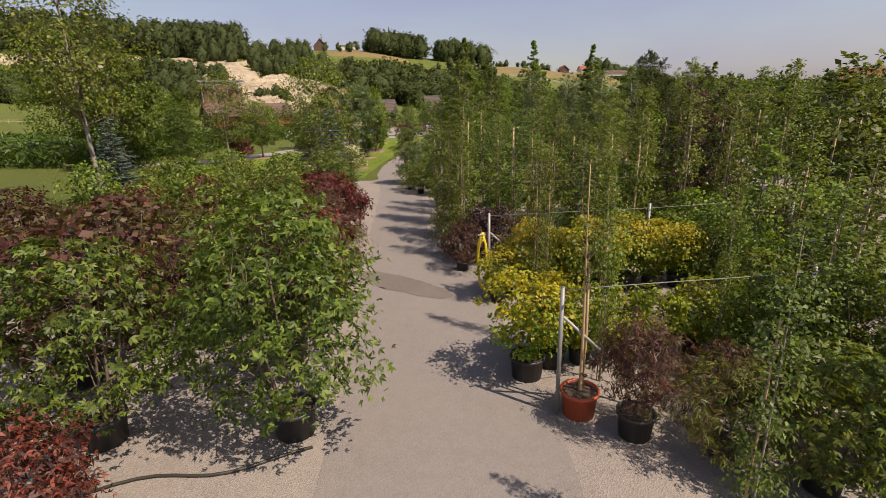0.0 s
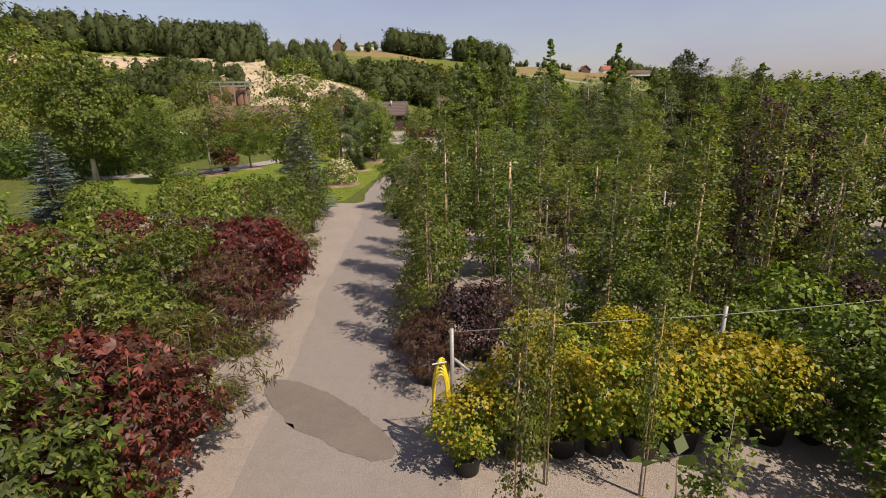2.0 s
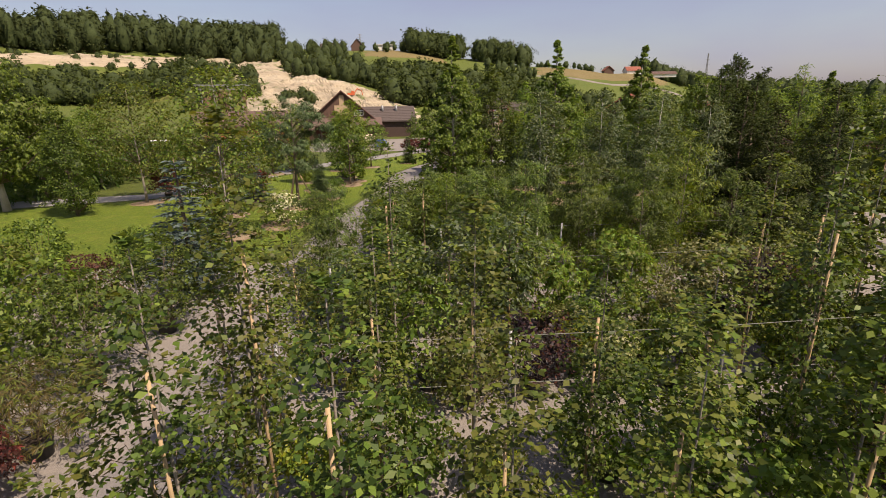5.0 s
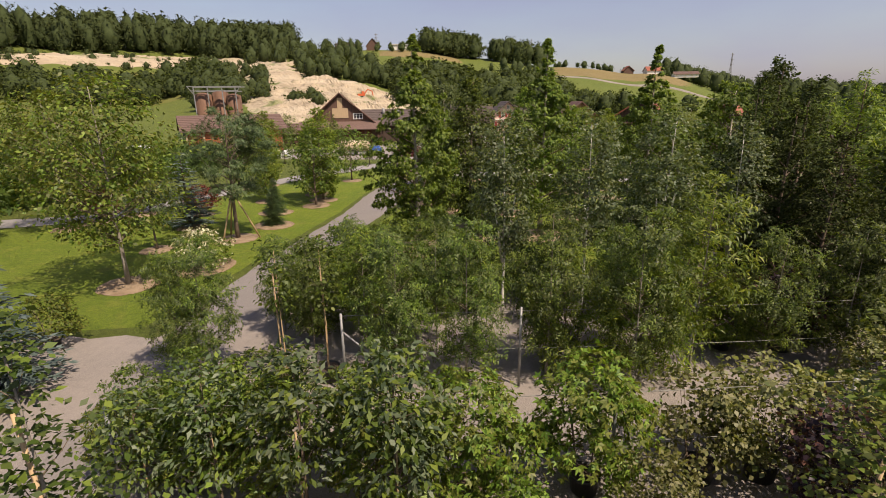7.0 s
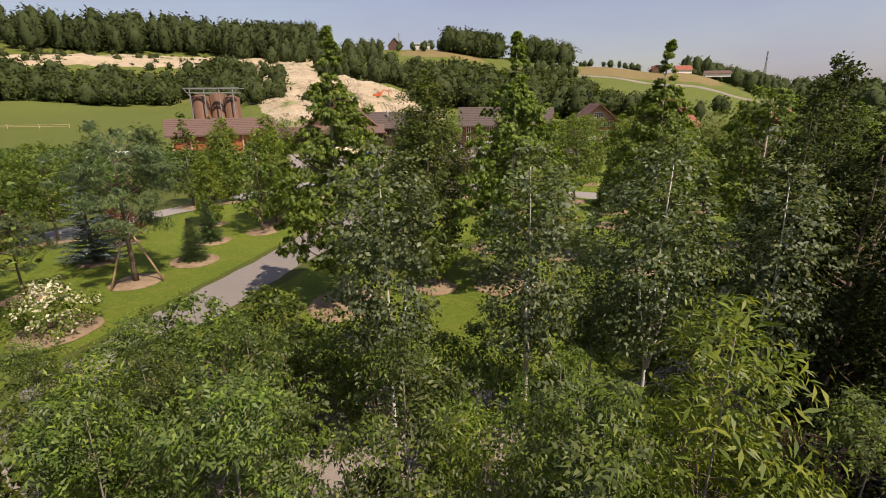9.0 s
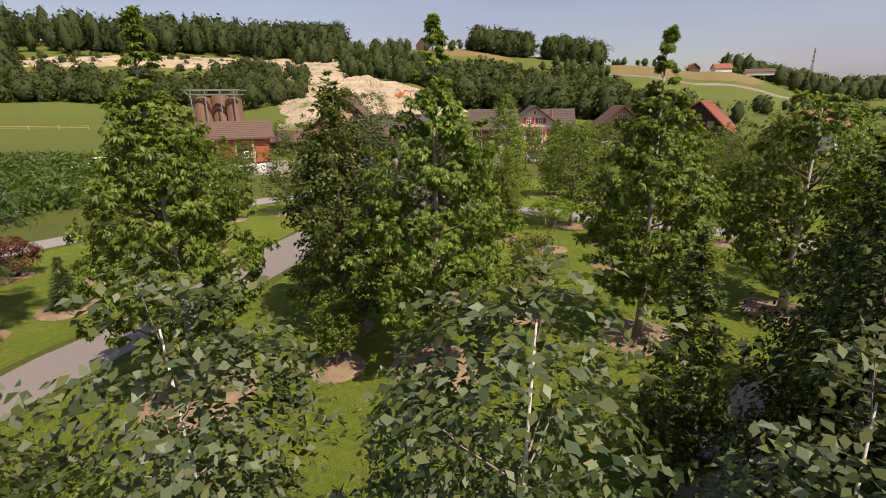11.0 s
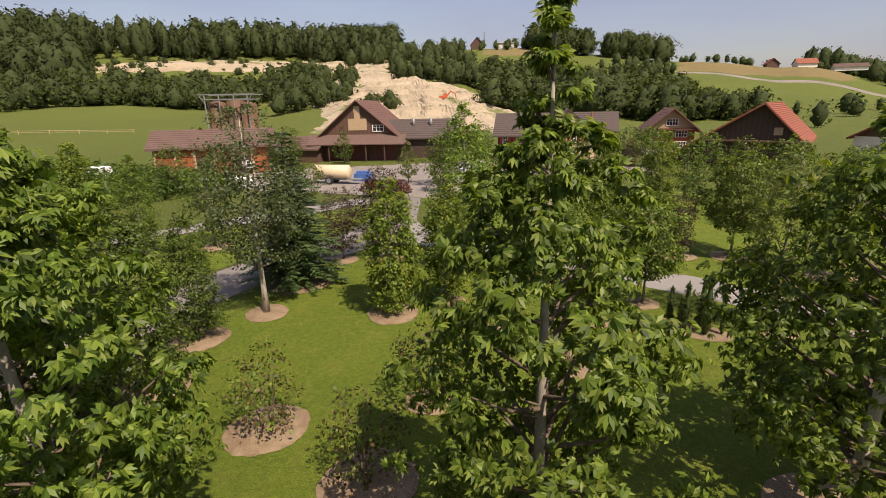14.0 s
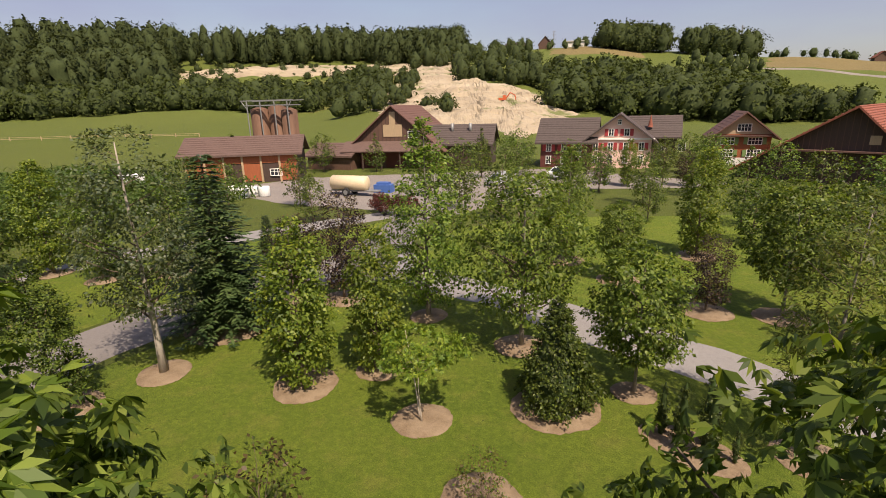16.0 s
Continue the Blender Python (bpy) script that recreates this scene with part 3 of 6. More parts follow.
patch("quarry_face", 16.2, 38.9, 146.4, 290.4, SAND, "pale sandy quarry slope with broken terraces", "quarry", 1.3, 1.7, 130, 64, 6)
patch("quarry_strip", 30.2, 60, 379.2, 427.2, SAND, "pale strip of bare sand below the forest", "quarry", 1.6, 1.0, 120, 16, 4)
patch("quarry_gully", 29.7, 37, 271.2, 386.4, SAND, "pale sandy gully between quarry and strip", "quarry", 1.5, 1.0, 50, 40, 5)
patch("ridge_track", -23.1, 5.1, 422.4, 427.2, YARD, "pale gravel track across the hillside", "road", 0.9, 0, 80, 4, 1)
patch("rough_slope", 27.3, 48.8, 283.2, 381.6, SCRUB, "rough dry pasture above the quarry", "field", 0.6, 0, 60, 16, 4)
patch("stubble_field", -15.2, 2.2, 439.2, 513.6, DRY, "dry golden stubble field on the ridge", "field", 0.5, 0, 50, 14, 4)
patch("ridge_meadow", 9.9, 21.5, 446.4, 504, DRY, "dry mown strip of meadow on the ridge", "field", 0.5, 0, 40, 8, 4)

# nursery yard, roads and lawns
road_left = [(-2.4, -13.82), (-2.29, 0.39), (-2.52, 5.38), (-3.36, 10.92), (-4.01, 14.39), (-5.19, 19.59), (-6.8, 28.62), (-8.74, 36.18), (-9.27, 40.59), (-9.53, 46.13), (-9.82, 51.86), (-10.4, 56.25), (-11.01, 61.57), (-10.41, 67.24), (-9.26, 71.89), (-10.46, 77.7), (-14.01, 86.57)]
road_right = [(2.18, -13.98), (1.62, 0.14), (0.9, 7.2), (0.04, 11.2), (-1.08, 16.41), (-3.43, 24.48), (-6.02, 33.95), (-6.8, 40.48), (-7.01, 47.79), (-6.91, 52.66), (-7.23, 59.38), (-6.92, 65.06), (-5.52, 69.7), (-2.97, 71.52)]
yard = [(-19.39, -29.66), (44.4, -31.4), (42.08, 40.27), (21.35, 46.92), (16.35, 49.99), (14.57, 50.32), (12.54, 49.96), (11, 46.89), (9.75, 43.49), (8.08, 41.07), (5.2, 39.72), (1.43, 39.22), (-6.75, 39.11), (-6.47, 36.51), (-8.37, 32.92), (-12.48, 32.33), (-18.74, 30.1)]
sheet("gravel_yard", wavy(yard, 1.0, 0.3), YARD, "pale gravel floor of the tree nursery", "ground", 0.004)
sheet("road", wavy(road_left + [(-10.66, 86.18), (-7.05, 78.69)] + road_right[::-1], 0.7, 0.16), ROAD, "grey compacted gravel lane between the plants", "road", 0.012)
cross = [(-7.37, 78.27), (-4.4, 75.39), (-0.58, 73.87), (1.79, 73.58), (5.11, 73.17), (9.54, 72.2), (13.5, 71.24), (18.73, 69.2), (26.98, 63.51), (26.55, 59.43), (18.72, 66.31), (14.63, 68.05), (9.73, 69.22), (7.45, 69.51), (3.44, 70.86), (-0.75, 70.89), (-2.97, 71.52), (-4.86, 72.97)]
sheet("side_road", wavy(cross, 0.8, 0.12), ASPHALT, "pale grey lane curving through the lawn", "road", 0.016)
sheet("farm_lane", wavy([(-36.81, 43.82), (-27.67, 48.35), (-25.33, 57.16), (-23.87, 62.87), (-22.84, 68.15), (-19.18, 77.47), (-14.98, 86.64), (-12.09, 86.36), (-16.28, 76.29), (-20.43, 67.51), (-21.5, 62.3), (-23.03, 56.07), (-25.23, 46.84), (-33.84, 41.8)], 0.8, 0.15), ASPHALT, "pale lane beside the corn field", "road", 0.010)
sheet("farm_yard", wavy([(-43.58, 85.3), (-27.74, 84.02), (-14.04, 86.12), (-9.18, 86.53), (-7.06, 95.1), (-3.92, 104.94), (9.11, 111.68), (10.15, 115.98), (-1.68, 118.47), (-11, 122.99), (-41.06, 98.82)], 1.2, 0.5), YARD, "pale gravel farmyard before the barns", "ground", 0.008)
sheet("damp_patch", wavy([(-2.75 + 1.55 * math.cos(a) - 0.3 * math.sin(a), 13.1 - 0.75 * math.cos(a) + 0.75 * math.sin(a)) for a in np.linspace(0, 6.1, 24)], 0.12, 0.16), WET, "dark damp patch on the gravel lane", "puddle", 0.018)
lawn_outline = [(-6.45, 39.58), (-6.33, 52.64), (-6.64, 59.36), (-6.33, 65.04), (-5.07, 69.05), (-2.2, 71.9), (-0.6, 71.6), (3.6, 71.6), (7.6, 70.4), (9.9, 70.2), (14.9, 68.9), (18.72, 67.2), (36.56, 55.49), (40.97, 43.87), (21.47, 47.53), (16.39, 50.66), (14.49, 50.76), (12.37, 50.37), (10.64, 47.35), (9.43, 43.95), (7.8, 41.56), (5.04, 40.23), (1.37, 39.7)]
sheet("lawn", wavy(lawn_outline, 0.7, 0.15), LAWN, "mown lawn with planted trees", "lawn", 0.008)
sheet("lawn_beyond", wavy([(-6.53, 80.09), (-4.3, 75.0), (-0.6, 73.2), (5.1, 72.4), (9.5, 71.4), (13.4, 70.4), (18.7, 68.6), (30.47, 62.74), (37.26, 86.91), (22.68, 98.88), (14.13, 98.86), (-0.57, 90.52), (-6.43, 82.87)], 0.8, 0.2), LAWN, "mown lawn with planted trees beyond the lane", "lawn", 0.006)
sheet("lawn_west", wavy([(-9.52, 37.61), (-9.9, 43.67), (-10.2, 51.89), (-10.79, 56.27), (-11.41, 61.57), (-10.8, 67.26), (-9.64, 71.93), (-10.85, 77.72), (-12.59, 82.64), (-15.71, 76.2), (-19.87, 67.26), (-20.92, 62.24), (-22.44, 55.86), (-24.69, 46.59), (-33.29, 41.39), (-30.42, 31.53), (-19.85, 29.33), (-18.08, 30.96), (-12.31, 32.69), (-9.28, 33.64)], 0.7, 0.15), LAWN, "mown lawn with planted trees beside the lane", "lawn", 0.007)

# ---- kinds of plants ----
POTB = (0.30, 0.42, POT_BLACK)
POTS = (0.24, 0.34, POT_BLACK)
kind("maple_green", plant(1, "potted_maple", "broad green Japanese maple in a black pot", "potted shrub", 2.5, 1.35, "dome", L["mid"], "maple", 0.092, 3000, 160, 0.17, 0.06, 0.14, multi=4, limbs=30, pot=POTB, second=L["deep"], share=0.35, group="potted maples"))
kind("maple_green2", plant(2, "potted_maple", "tall green Japanese maple in a black pot", "potted shrub", 2.9, 1.2, "oval", L["mid"], "maple", 0.092, 3400, 170, 0.18, 0.06, 0.08, multi=3, limbs=30, pot=POTB, second=L["deep"], share=0.45, group="potted maples"))
kind("maple_red", plant(3, "potted_maple", "deep red Japanese maple in a black pot", "potted shrub", 2.1, 1.3, "dome", L["red"], "maple", 0.12, 2300, 130, 0.16, 0.05, 0.14, multi=4, limbs=28, pot=POTB, second=L["wine"], share=0.45, group="potted maples"))
kind("maple_bronze", plant(4, "potted_maple", "bronze-green lace-leaf maple in a black pot", "potted shrub", 1.7, 1.35, "dome", L["bronze"], "fine", 0.14, 2700, 130, 0.16, 0.05, 0.1, multi=3, limbs=26, pot=POTB, second=L["olive"], share=0.4, group="potted maples"))
kind("maple_olive", plant(5, "potted_maple", "yellow-green Japanese maple in a black pot", "potted shrub", 2.2, 1.3, "dome", L["olive"], "maple", 0.12, 2300, 130, 0.16, 0.05, 0.12, multi=4, limbs=28, pot=POTB, second=L["mid"], share=0.5, group="potted maples"))
kind("maple_wine", plant(6, "potted_maple", "dark wine-red Japanese maple in a black pot", "potted shrub", 1.9, 1.1, "dome", L["wine"], "fine", 0.14, 2500, 110, 0.15, 0.05, 0.15, multi=3, limbs=26, pot=POTB, second=L["bronze"], share=0.25, group="potted maples"))
kind("gold_shrub", plant(7, "potted_ninebark", "golden-yellow leafy shrub in a black pot", "potted shrub", 1.55, 0.75, "vase", L["lime"], "round", 0.08, 2600, 90, 0.13, 0.03, 0.05, multi=5, limbs=20, pot=POTB, second=L["gold"], share=0.56, top_second=True, group="golden shrubs"))
kind("lime_shrub", plant(8, "potted_ninebark", "lime-green leafy shrub in a black pot", "potted shrub", 1.4, 0.7, "vase", L["lime"], "round", 0.085, 2100, 80, 0.13, 0.03, 0.05, multi=5, limbs=20, pot=POTS, second=L["yellow"], share=0.5, group="golden shrubs"))
kind("plum_shrub", plant(9, "potted_ninebark", "dark purple leafy shrub in a black pot", "potted shrub", 1.9, 0.85, "oval", L["plum"], "round", 0.085, 2500, 90, 0.14, 0.03, 0.1, multi=5, limbs=20, pot=POTB, second=L["wine"], share=0.3, group="dark shrubs"))
kind("pale_shrub", plant(10, "potted_dogwood", "cream-variegated dogwood shrub in a black pot", "potted shrub", 1.7, 0.85, "dome", L["pale"], "round", 0.085, 2400, 90, 0.14, 0.03, 0.08, multi=5, limbs=20, pot=POTS, second=L["olive"], share=0.25, group="variegated shrubs"))
kind("green_shrub", plant(11, "potted_shrub", "bushy green shrub in a black pot", "potted shrub", 1.8, 0.9, "dome", L["fresh"], "round", 0.10, 2300, 90, 0.15, 0.03, 0.08, multi=5, limbs=20, pot=POTS, second=L["mid"], share=0.4, group="green shrubs"))
kind("magnolia", plant(12, "young_magnolia", "young magnolia with large silvery-green leaves", "tree", 4.4, 0.85, "oval", L["silver"], "magnolia", 0.19, 1500, 80, 0.22, 0.05, 0.28, limbs=26, second=L["mid"], share=0.45, stake=2.4, group="nursery trees"))
SLIM = [("slim_a", "deep", "simple", 0.105, "column", 0.50), ("slim_b", "blue", "simple", 0.10, "column", 0.46), ("slim_c", "olive", "round", 0.095, "oval", 0.52),
        ("slim_d", "olive", "simple", 0.105, "column", 0.44), ("slim_e", "fresh", "round", 0.12, "column", 0.5), ("slim_f", "olive", "simple", 0.11, "oval", 0.56), ("slim_g", "plum", "round", 0.11, "oval", 1.0)]
for n, (key, col, lf, sz, shp, rad) in enumerate(SLIM):
    kind(key, plant(20 + n, "nursery_tree", ("slender purple-leaved" if col == "plum" else "slender green") + " nursery tree tied to a pale stake", "tree", 6.2, rad, shp, L[col], lf, sz * 0.82, 2300 if col != "plum" else 3800, 90, 0.15, 0.035, 0.16, limbs=26, bark=BARK_GREY, stake=4.6,
                    second=L["wine" if col == "plum" else "mid" if col != "mid" else "olive"], share=0.35, group="nursery trees", fill=0.12))
kind("chestnut", plant(40, "horse_chestnut", "large horse chestnut with drooping fingered leaves", "tree", 10.8, 2.35, "spire", L["fresh"], "chestnut", 0.135, 7000, 310, 0.19, 0.15, 0.13, bark=BARK_ASH, limbs=60, second=L["mid"], share=0.5, up=0.6, group="lawn trees", fill=0.3))
kind("hornbeam", plant(41, "hornbeam", "bright green upright hornbeam", "tree", 6.2, 1.12, "oval", L["lime"], "simple", 0.14, 8000, 300, 0.17, 0.07, 0.05, limbs=40, second=L["fresh"], share=0.5, group="lawn trees", fill=0.3))
kind("tall_pear", plant(42, "tulip_tree", "tall green tulip tree with layered limbs", "tree", 9.3, 1.7, "column", L["fresh"], "simple", 0.15, 9500, 300, 0.24, 0.12, 0.07, limbs=60, bark=BARK_GREY, second=L["mid"], share=0.45, group="lawn trees", fill=0.3))
kind("broad", plant(43, "maple_tree", "broad-crowned green maple tree", "tree", 7.4, 2.5, "oval", L["mid"], "simple", 0.16, 9200, 320, 0.26, 0.11, 0.24, limbs=60, bark=BARK_GREY, second=L["fresh"], share=0.45, group="lawn trees", fill=0.3))
kind("round", plant(44, "linden_tree", "round-headed green tree on a short trunk", "tree", 5.4, 1.55, "oval", L["mid"], "simple", 0.135, 9500, 300, 0.17, 0.07, 0.28, limbs=46, bark=BARK_GREY, second=L["fresh"], share=0.5, group="lawn trees", fill=0.5))
kind("dark_column", plant(45, "upright_oak", "dark upright oak with a dense column crown", "tree", 9.2, 1.75, "column", L["deep"], "simple", 0.16, 12500, 420, 0.22, 0.12, 0.03, limbs=50, second=L["mid"], share=0.45, group="lawn trees", fill=0.3))
kind("silver_tree", plant(46, "whitebeam", "pale-leaved tree with a limewashed trunk", "tree", 9.4, 2.0, "oval", L["blue"], "simple", 0.13, 9000, 260, 0.28, 0.15, 0.27, limbs=30, bark=BARK_ASH, second=L["silver"], share=0.35, group="lawn trees", fill=0.3))
kind("plum_tree", plant(47, "purple_plum_tree", "dark purple-leaved plum tree", "tree", 5.8, 1.4, "oval", L["plum"], "simple", 0.13, 5600, 200, 0.23, 0.07, 0.15, limbs=46, second=L["bronze"], share=0.4, group="lawn trees", fill=0.3))
kind("umbrella", plant(48, "small_maple", "small flat-topped maple with light green leaves", "tree", 3.2, 1.45, "dome", L["lime"], "maple", 0.12, 1900, 90, 0.11, 0.05, 0.70, multi=2, limbs=26, bark=BARK_PALE, second=L["fresh"], share=0.5, group="lawn trees"))
kind("thin_bush", plant(49, "young_shrub", "thin young shrub with bronze-green leaves", "shrub", 2.7, 1.05, "oval", L["bronze"], "simple", 0.12, 900, 60, 0.18, 0.035, 0.12, multi=3, limbs=26, second=L["mid"], share=0.5, group="lawn shrubs"))
kind("birch", plant(50, "birch", "birch with white forked trunk and small leaves", "tree", 7.5, 1.15, "oval", L["blue"], "simple", 0.108, 6600, 230, 0.19, 0.06, 0.38, bark=BARK_BIRCH, limbs=40, second=L["silver"], share=0.45, group="birches", fill=0.2))
kind("robinia", plant(51, "rowan", "feathery-leaved rowan on a slim bare trunk", "tree", 5.3, 1.02, "oval", L["blue"], "pinnate", 0.26, 1450, 100, 0.19, 0.04, 0.19, limbs=34, bark=BARK_GREY, second=L["mid"], share=0.5, group="nursery trees", fill=0.25))
kind("lime_maple", plant(57, "potted_maple", "bright lime-green maple in a black pot", "potted shrub", 2.6, 1.2, "dome", L["fresh"], "maple", 0.13, 2500, 130, 0.17, 0.05, 0.1, multi=4, limbs=28, pot=POTB, second=L["olive"], share=0.5, group="potted maples"))
kind("ash", plant(58, "young_ash", "bright yellow-green young ash on a slim trunk", "tree", 6.0, 0.95, "oval", L["fresh"], "long", 0.19, 2400, 130, 0.2, 0.04, 0.25, limbs=34, bark=BARK_GREY, second=L["lime"], share=0.5, group="nursery trees"))
kind("dogwood_broad", plant(59, "broad_shrub", "broad dark green leafy shrub in a black pot", "potted shrub", 2.8, 1.5, "dome", L["mid"], "simple", 0.13, 2800, 130, 0.2, 0.05, 0.05, multi=5, limbs=26, pot=POTS, second=L["deep"], share=0.4, group="green shrubs"))
kind("pot_tree", plant(73, "potted_tree", "slim young tree with a small crown in a brown pot", "potted tree", 3.7, 0.45, "oval", L["mid"], "simple", 0.12, 520, 40, 0.13, 0.03, 0.5, limbs=20, bark=BAMBOO, pot=(0.30, 0.42, POT_BLACK), stake=3.2, second=L["deep"], share=0.3, group="nursery trees"))
kind("chestnut_round", plant(39, "horse_chestnut", "broad horse chestnut with drooping fingered leaves", "tree", 8.3, 2.7, "oval", L["mid"], "chestnut", 0.135, 6600, 330, 0.23, 0.17, 0.2, bark=BARK_PALE, limbs=60, second=L["fresh"], share=0.35, up=0.6, group="lawn trees", fill=0.35))
kind("airy_maple", plant(38, "field_maple", "airy olive-green maple on a limewashed trunk", "tree", 9.0, 2.9, "oval", L["olive"], "simple", 0.17, 7200, 260, 0.36, 0.10, 0.25, bark=BARK_GREY, limbs=50, second=L["fresh"], share=0.4, group="lawn trees", fill=0.25))
kind("maple_tall", plant(37, "potted_maple", "tall dark red Japanese maple in a black pot", "potted shrub", 2.7, 1.2, "dome", L["red"], "maple", 0.12, 2900, 150, 0.16, 0.05, 0.14, multi=4, limbs=28, pot=POTB, second=L["wine"], share=0.5, group="potted maples"))
kind("slim_top", plant(36, "nursery_tree", "slender young tree with a leafy pointed top", "tree", 7.0, 0.95, "cone", L["fresh"], "maple", 0.12, 4200, 230, 0.15, 0.05, 0.1, limbs=30, bark=BARK_GREY, second=L["silver"], share=0.35, up=0.2, group="nursery trees", fill=0.2))
kind("willow", plant(52, "willow", "bright green long-leaved willow shrub", "shrub", 4.4, 1.5, "dome", L["fresh"], "long", 0.18, 4600, 170, 0.26, 0.06, 0.05, multi=4, limbs=40, second=L["lime"], share=0.4, group="nursery trees"))
kind("tall_maple", plant(67, "field_maple", "tall yellow-green maple with a high airy crown", "tree", 11.8, 2.5, "oval", L["lime"], "simple", 0.16, 6000, 220, 0.34, 0.13, 0.42, bark=BARK_GREY, limbs=50, second=L["olive"], share=0.5, group="lawn trees", fill=0.25))
kind("young_willow", plant(66, "young_willow", "slender olive-green tree with long narrow leaves", "tree", 7.0, 1.25, "oval", L["olive"], "long", 0.17, 6000, 220, 0.2, 0.08, 0.12, limbs=40, bark=BARK_GREY, second=L["mid"], share=0.4, group="lawn trees", fill=0.3))
kind("farm_tree", plant(53, "garden_tree", "leafy garden tree near the farm", "tree", 7.0, 2.2, "oval", L["mid"], "simple", 0.26, 1700, 150, 0.3, 0.1, 0.2, limbs=30, second=L["deep"], share=0.4, group="farm trees", fill=0.3))
kind("farm_tree2", plant(54, "garden_tree", "dark leafy garden tree near the farm", "tree", 8.0, 2.0, "spire", L["deep"], "simple", 0.26, 1700, 150, 0.3, 0.1, 0.12, limbs=30, second=L["mid"], share=0.4, group="farm trees", fill=0.3))
kind("pine", plant(55, "pine", "open-crowned pine held by slanting props", "tree", 7.6, 2.4, "oval", L["needle"], "fine", 0.2, 9000, 90, 0.26, 0.13, 0.36, limbs=44, second=L["pineneedle"], share=0.5, group="lawn trees", up=0.7))
kind("spruce", conifer(60, "spruce", "dark green spruce with tiered boughs", "tree", 8.0, 2.0, L["needle"], 34, 13, 0.24, 0.5, group="conifers"))
kind("blue_spruce", conifer(61, "blue_spruce", "small grey-blue spruce with tiered boughs", "tree", 4.5, 1.5, L["bluespruce"], 16, 10, 0.1, 0.42, group="conifers"))
kind("cone_yew", plant(62, "yew_cone", "dense dark conical yew", "shrub", 4.0, 1.3, "cone", L["deep"], "simple", 0.1, 15000, 600, 0.12, 0.08, 0.0, limbs=20, second=L["mid"], share=0.35, group="conifers", fill=0.86))
kind("thuja", plant(63, "thuja_column", "narrow dark column thuja", "shrub", 2.6, 0.21, "column", L["deep"], "simple", 0.065, 2000, 120, 0.035, 0.03, 0.0, limbs=10, second=L["deep"], share=0.3, group="thujas", fill=0.6))
for a, lean in ((0.6, 0.55), (3.5, 0.4)):
    fork = Build().tube([(0.02 * math.cos(a), 0.02 * math.sin(a), 2.3), (0.5 * lean * math.cos(a), 0.5 * lean * math.sin(a), 3.2), (lean * math.cos(a), lean * math.sin(a), 4.6)], [0.05, 0.04, 0.022], 7)
    part("fork", fork.mesh("fork", BARK_BIRCH, True), K.made["birch"][0], "white forked stem")
# oak leaves take the dark fir colour to stand for shade from neighbouring trees
kind("oak_dark", plant(46, "upright_oak", "dark upright oak with a dense column crown, shade put into its leaf colour", "tree", 9.2, 1.5, "column", L["fir"], "simple", 0.13, 9000, 340, 0.2, 0.12, 0.05, limbs=40, second=L["deep"], share=0.2, group="nursery trees", fill=0.3))
for key, prof in (("thuja", [(0.03, 0.02), (0.10, 0.12), (0.15, 0.7), (0.13, 1.5), (0.07, 2.2), (0.02, 2.5)]), ("cone_yew", [(0.2, 0.05), (0.8, 0.2), (0.92, 0.7), (0.76, 1.5), (0.5, 2.4), (0.24, 3.3), (0.03, 3.8)])):
    part("inner_foliage", Build().lathe(prof, 14).mesh("inner_foliage", L["needle"], True), K.made[key][0])
kind("sweet_chestnut", plant(65, "sweet_chestnut", "upright sweet chestnut with long drooping green leaves, added mostly for its shade", "tree", 9.0, 1.5, "column", L["mid"], "long", 0.24, 5200, 300, 0.22, 0.12, 0.05, limbs=50, second=L["lime"], share=0.35, up=0.55, group="nursery trees", fill=0.3))
kind("yucca", plant(64, "flowering_shrub", "shrub with upright white flower panicles", "shrub", 2.0, 1.4, "dome", L["mid"], "simple", 0.14, 2000, 80, 0.18, 0.04, 0.0, multi=4, limbs=20, second=L["white"], share=0.4, top_second=True, group="lawn shrubs"))
for key, col in (("slim_far", "mid"), ("slim_far2", "deep"), ("slim_far3", "olive")):
    kind(key, plant(sum(map(ord, key)), "nursery_tree", "slender green nursery tree in a far row", "tree", 6.2, 0.95, "column", L[col], "simple", 0.20, 900, 90, 0.22, 0.045, 0.2, limbs=14, bark=BARK_GREY, stake=4.3, second=L["deep"], share=0.3, group="nursery trees", fill=0.2))
for key, col, alt, shp, hh, txt in (("far_green", "mid", "fresh", "dome", 2.5, "broad green"), ("far_red", "red", "wine", "dome", 2.1, "deep red"), ("far_olive", "olive", "mid", "dome", 2.2, "yellow-green"), ("far_wine", "wine", "bronze", "dome", 1.9, "dark wine-red"), ("far_bronze", "bronze", "wine", "dome", 1.8, "bronze-brown")):
    kind(key, plant(sum(map(ord, key)), "potted_maple", txt + " Japanese maple in a black pot", "potted shrub", hh, 1.3, shp, L[col], "simple", 0.15, 1700, 120, 0.17, 0.05, 0.14, multi=4, limbs=16, pot=POTB, second=L[alt], share=0.35, group="potted maples"))

# ---- lawn trees, each in its mulch ring ----


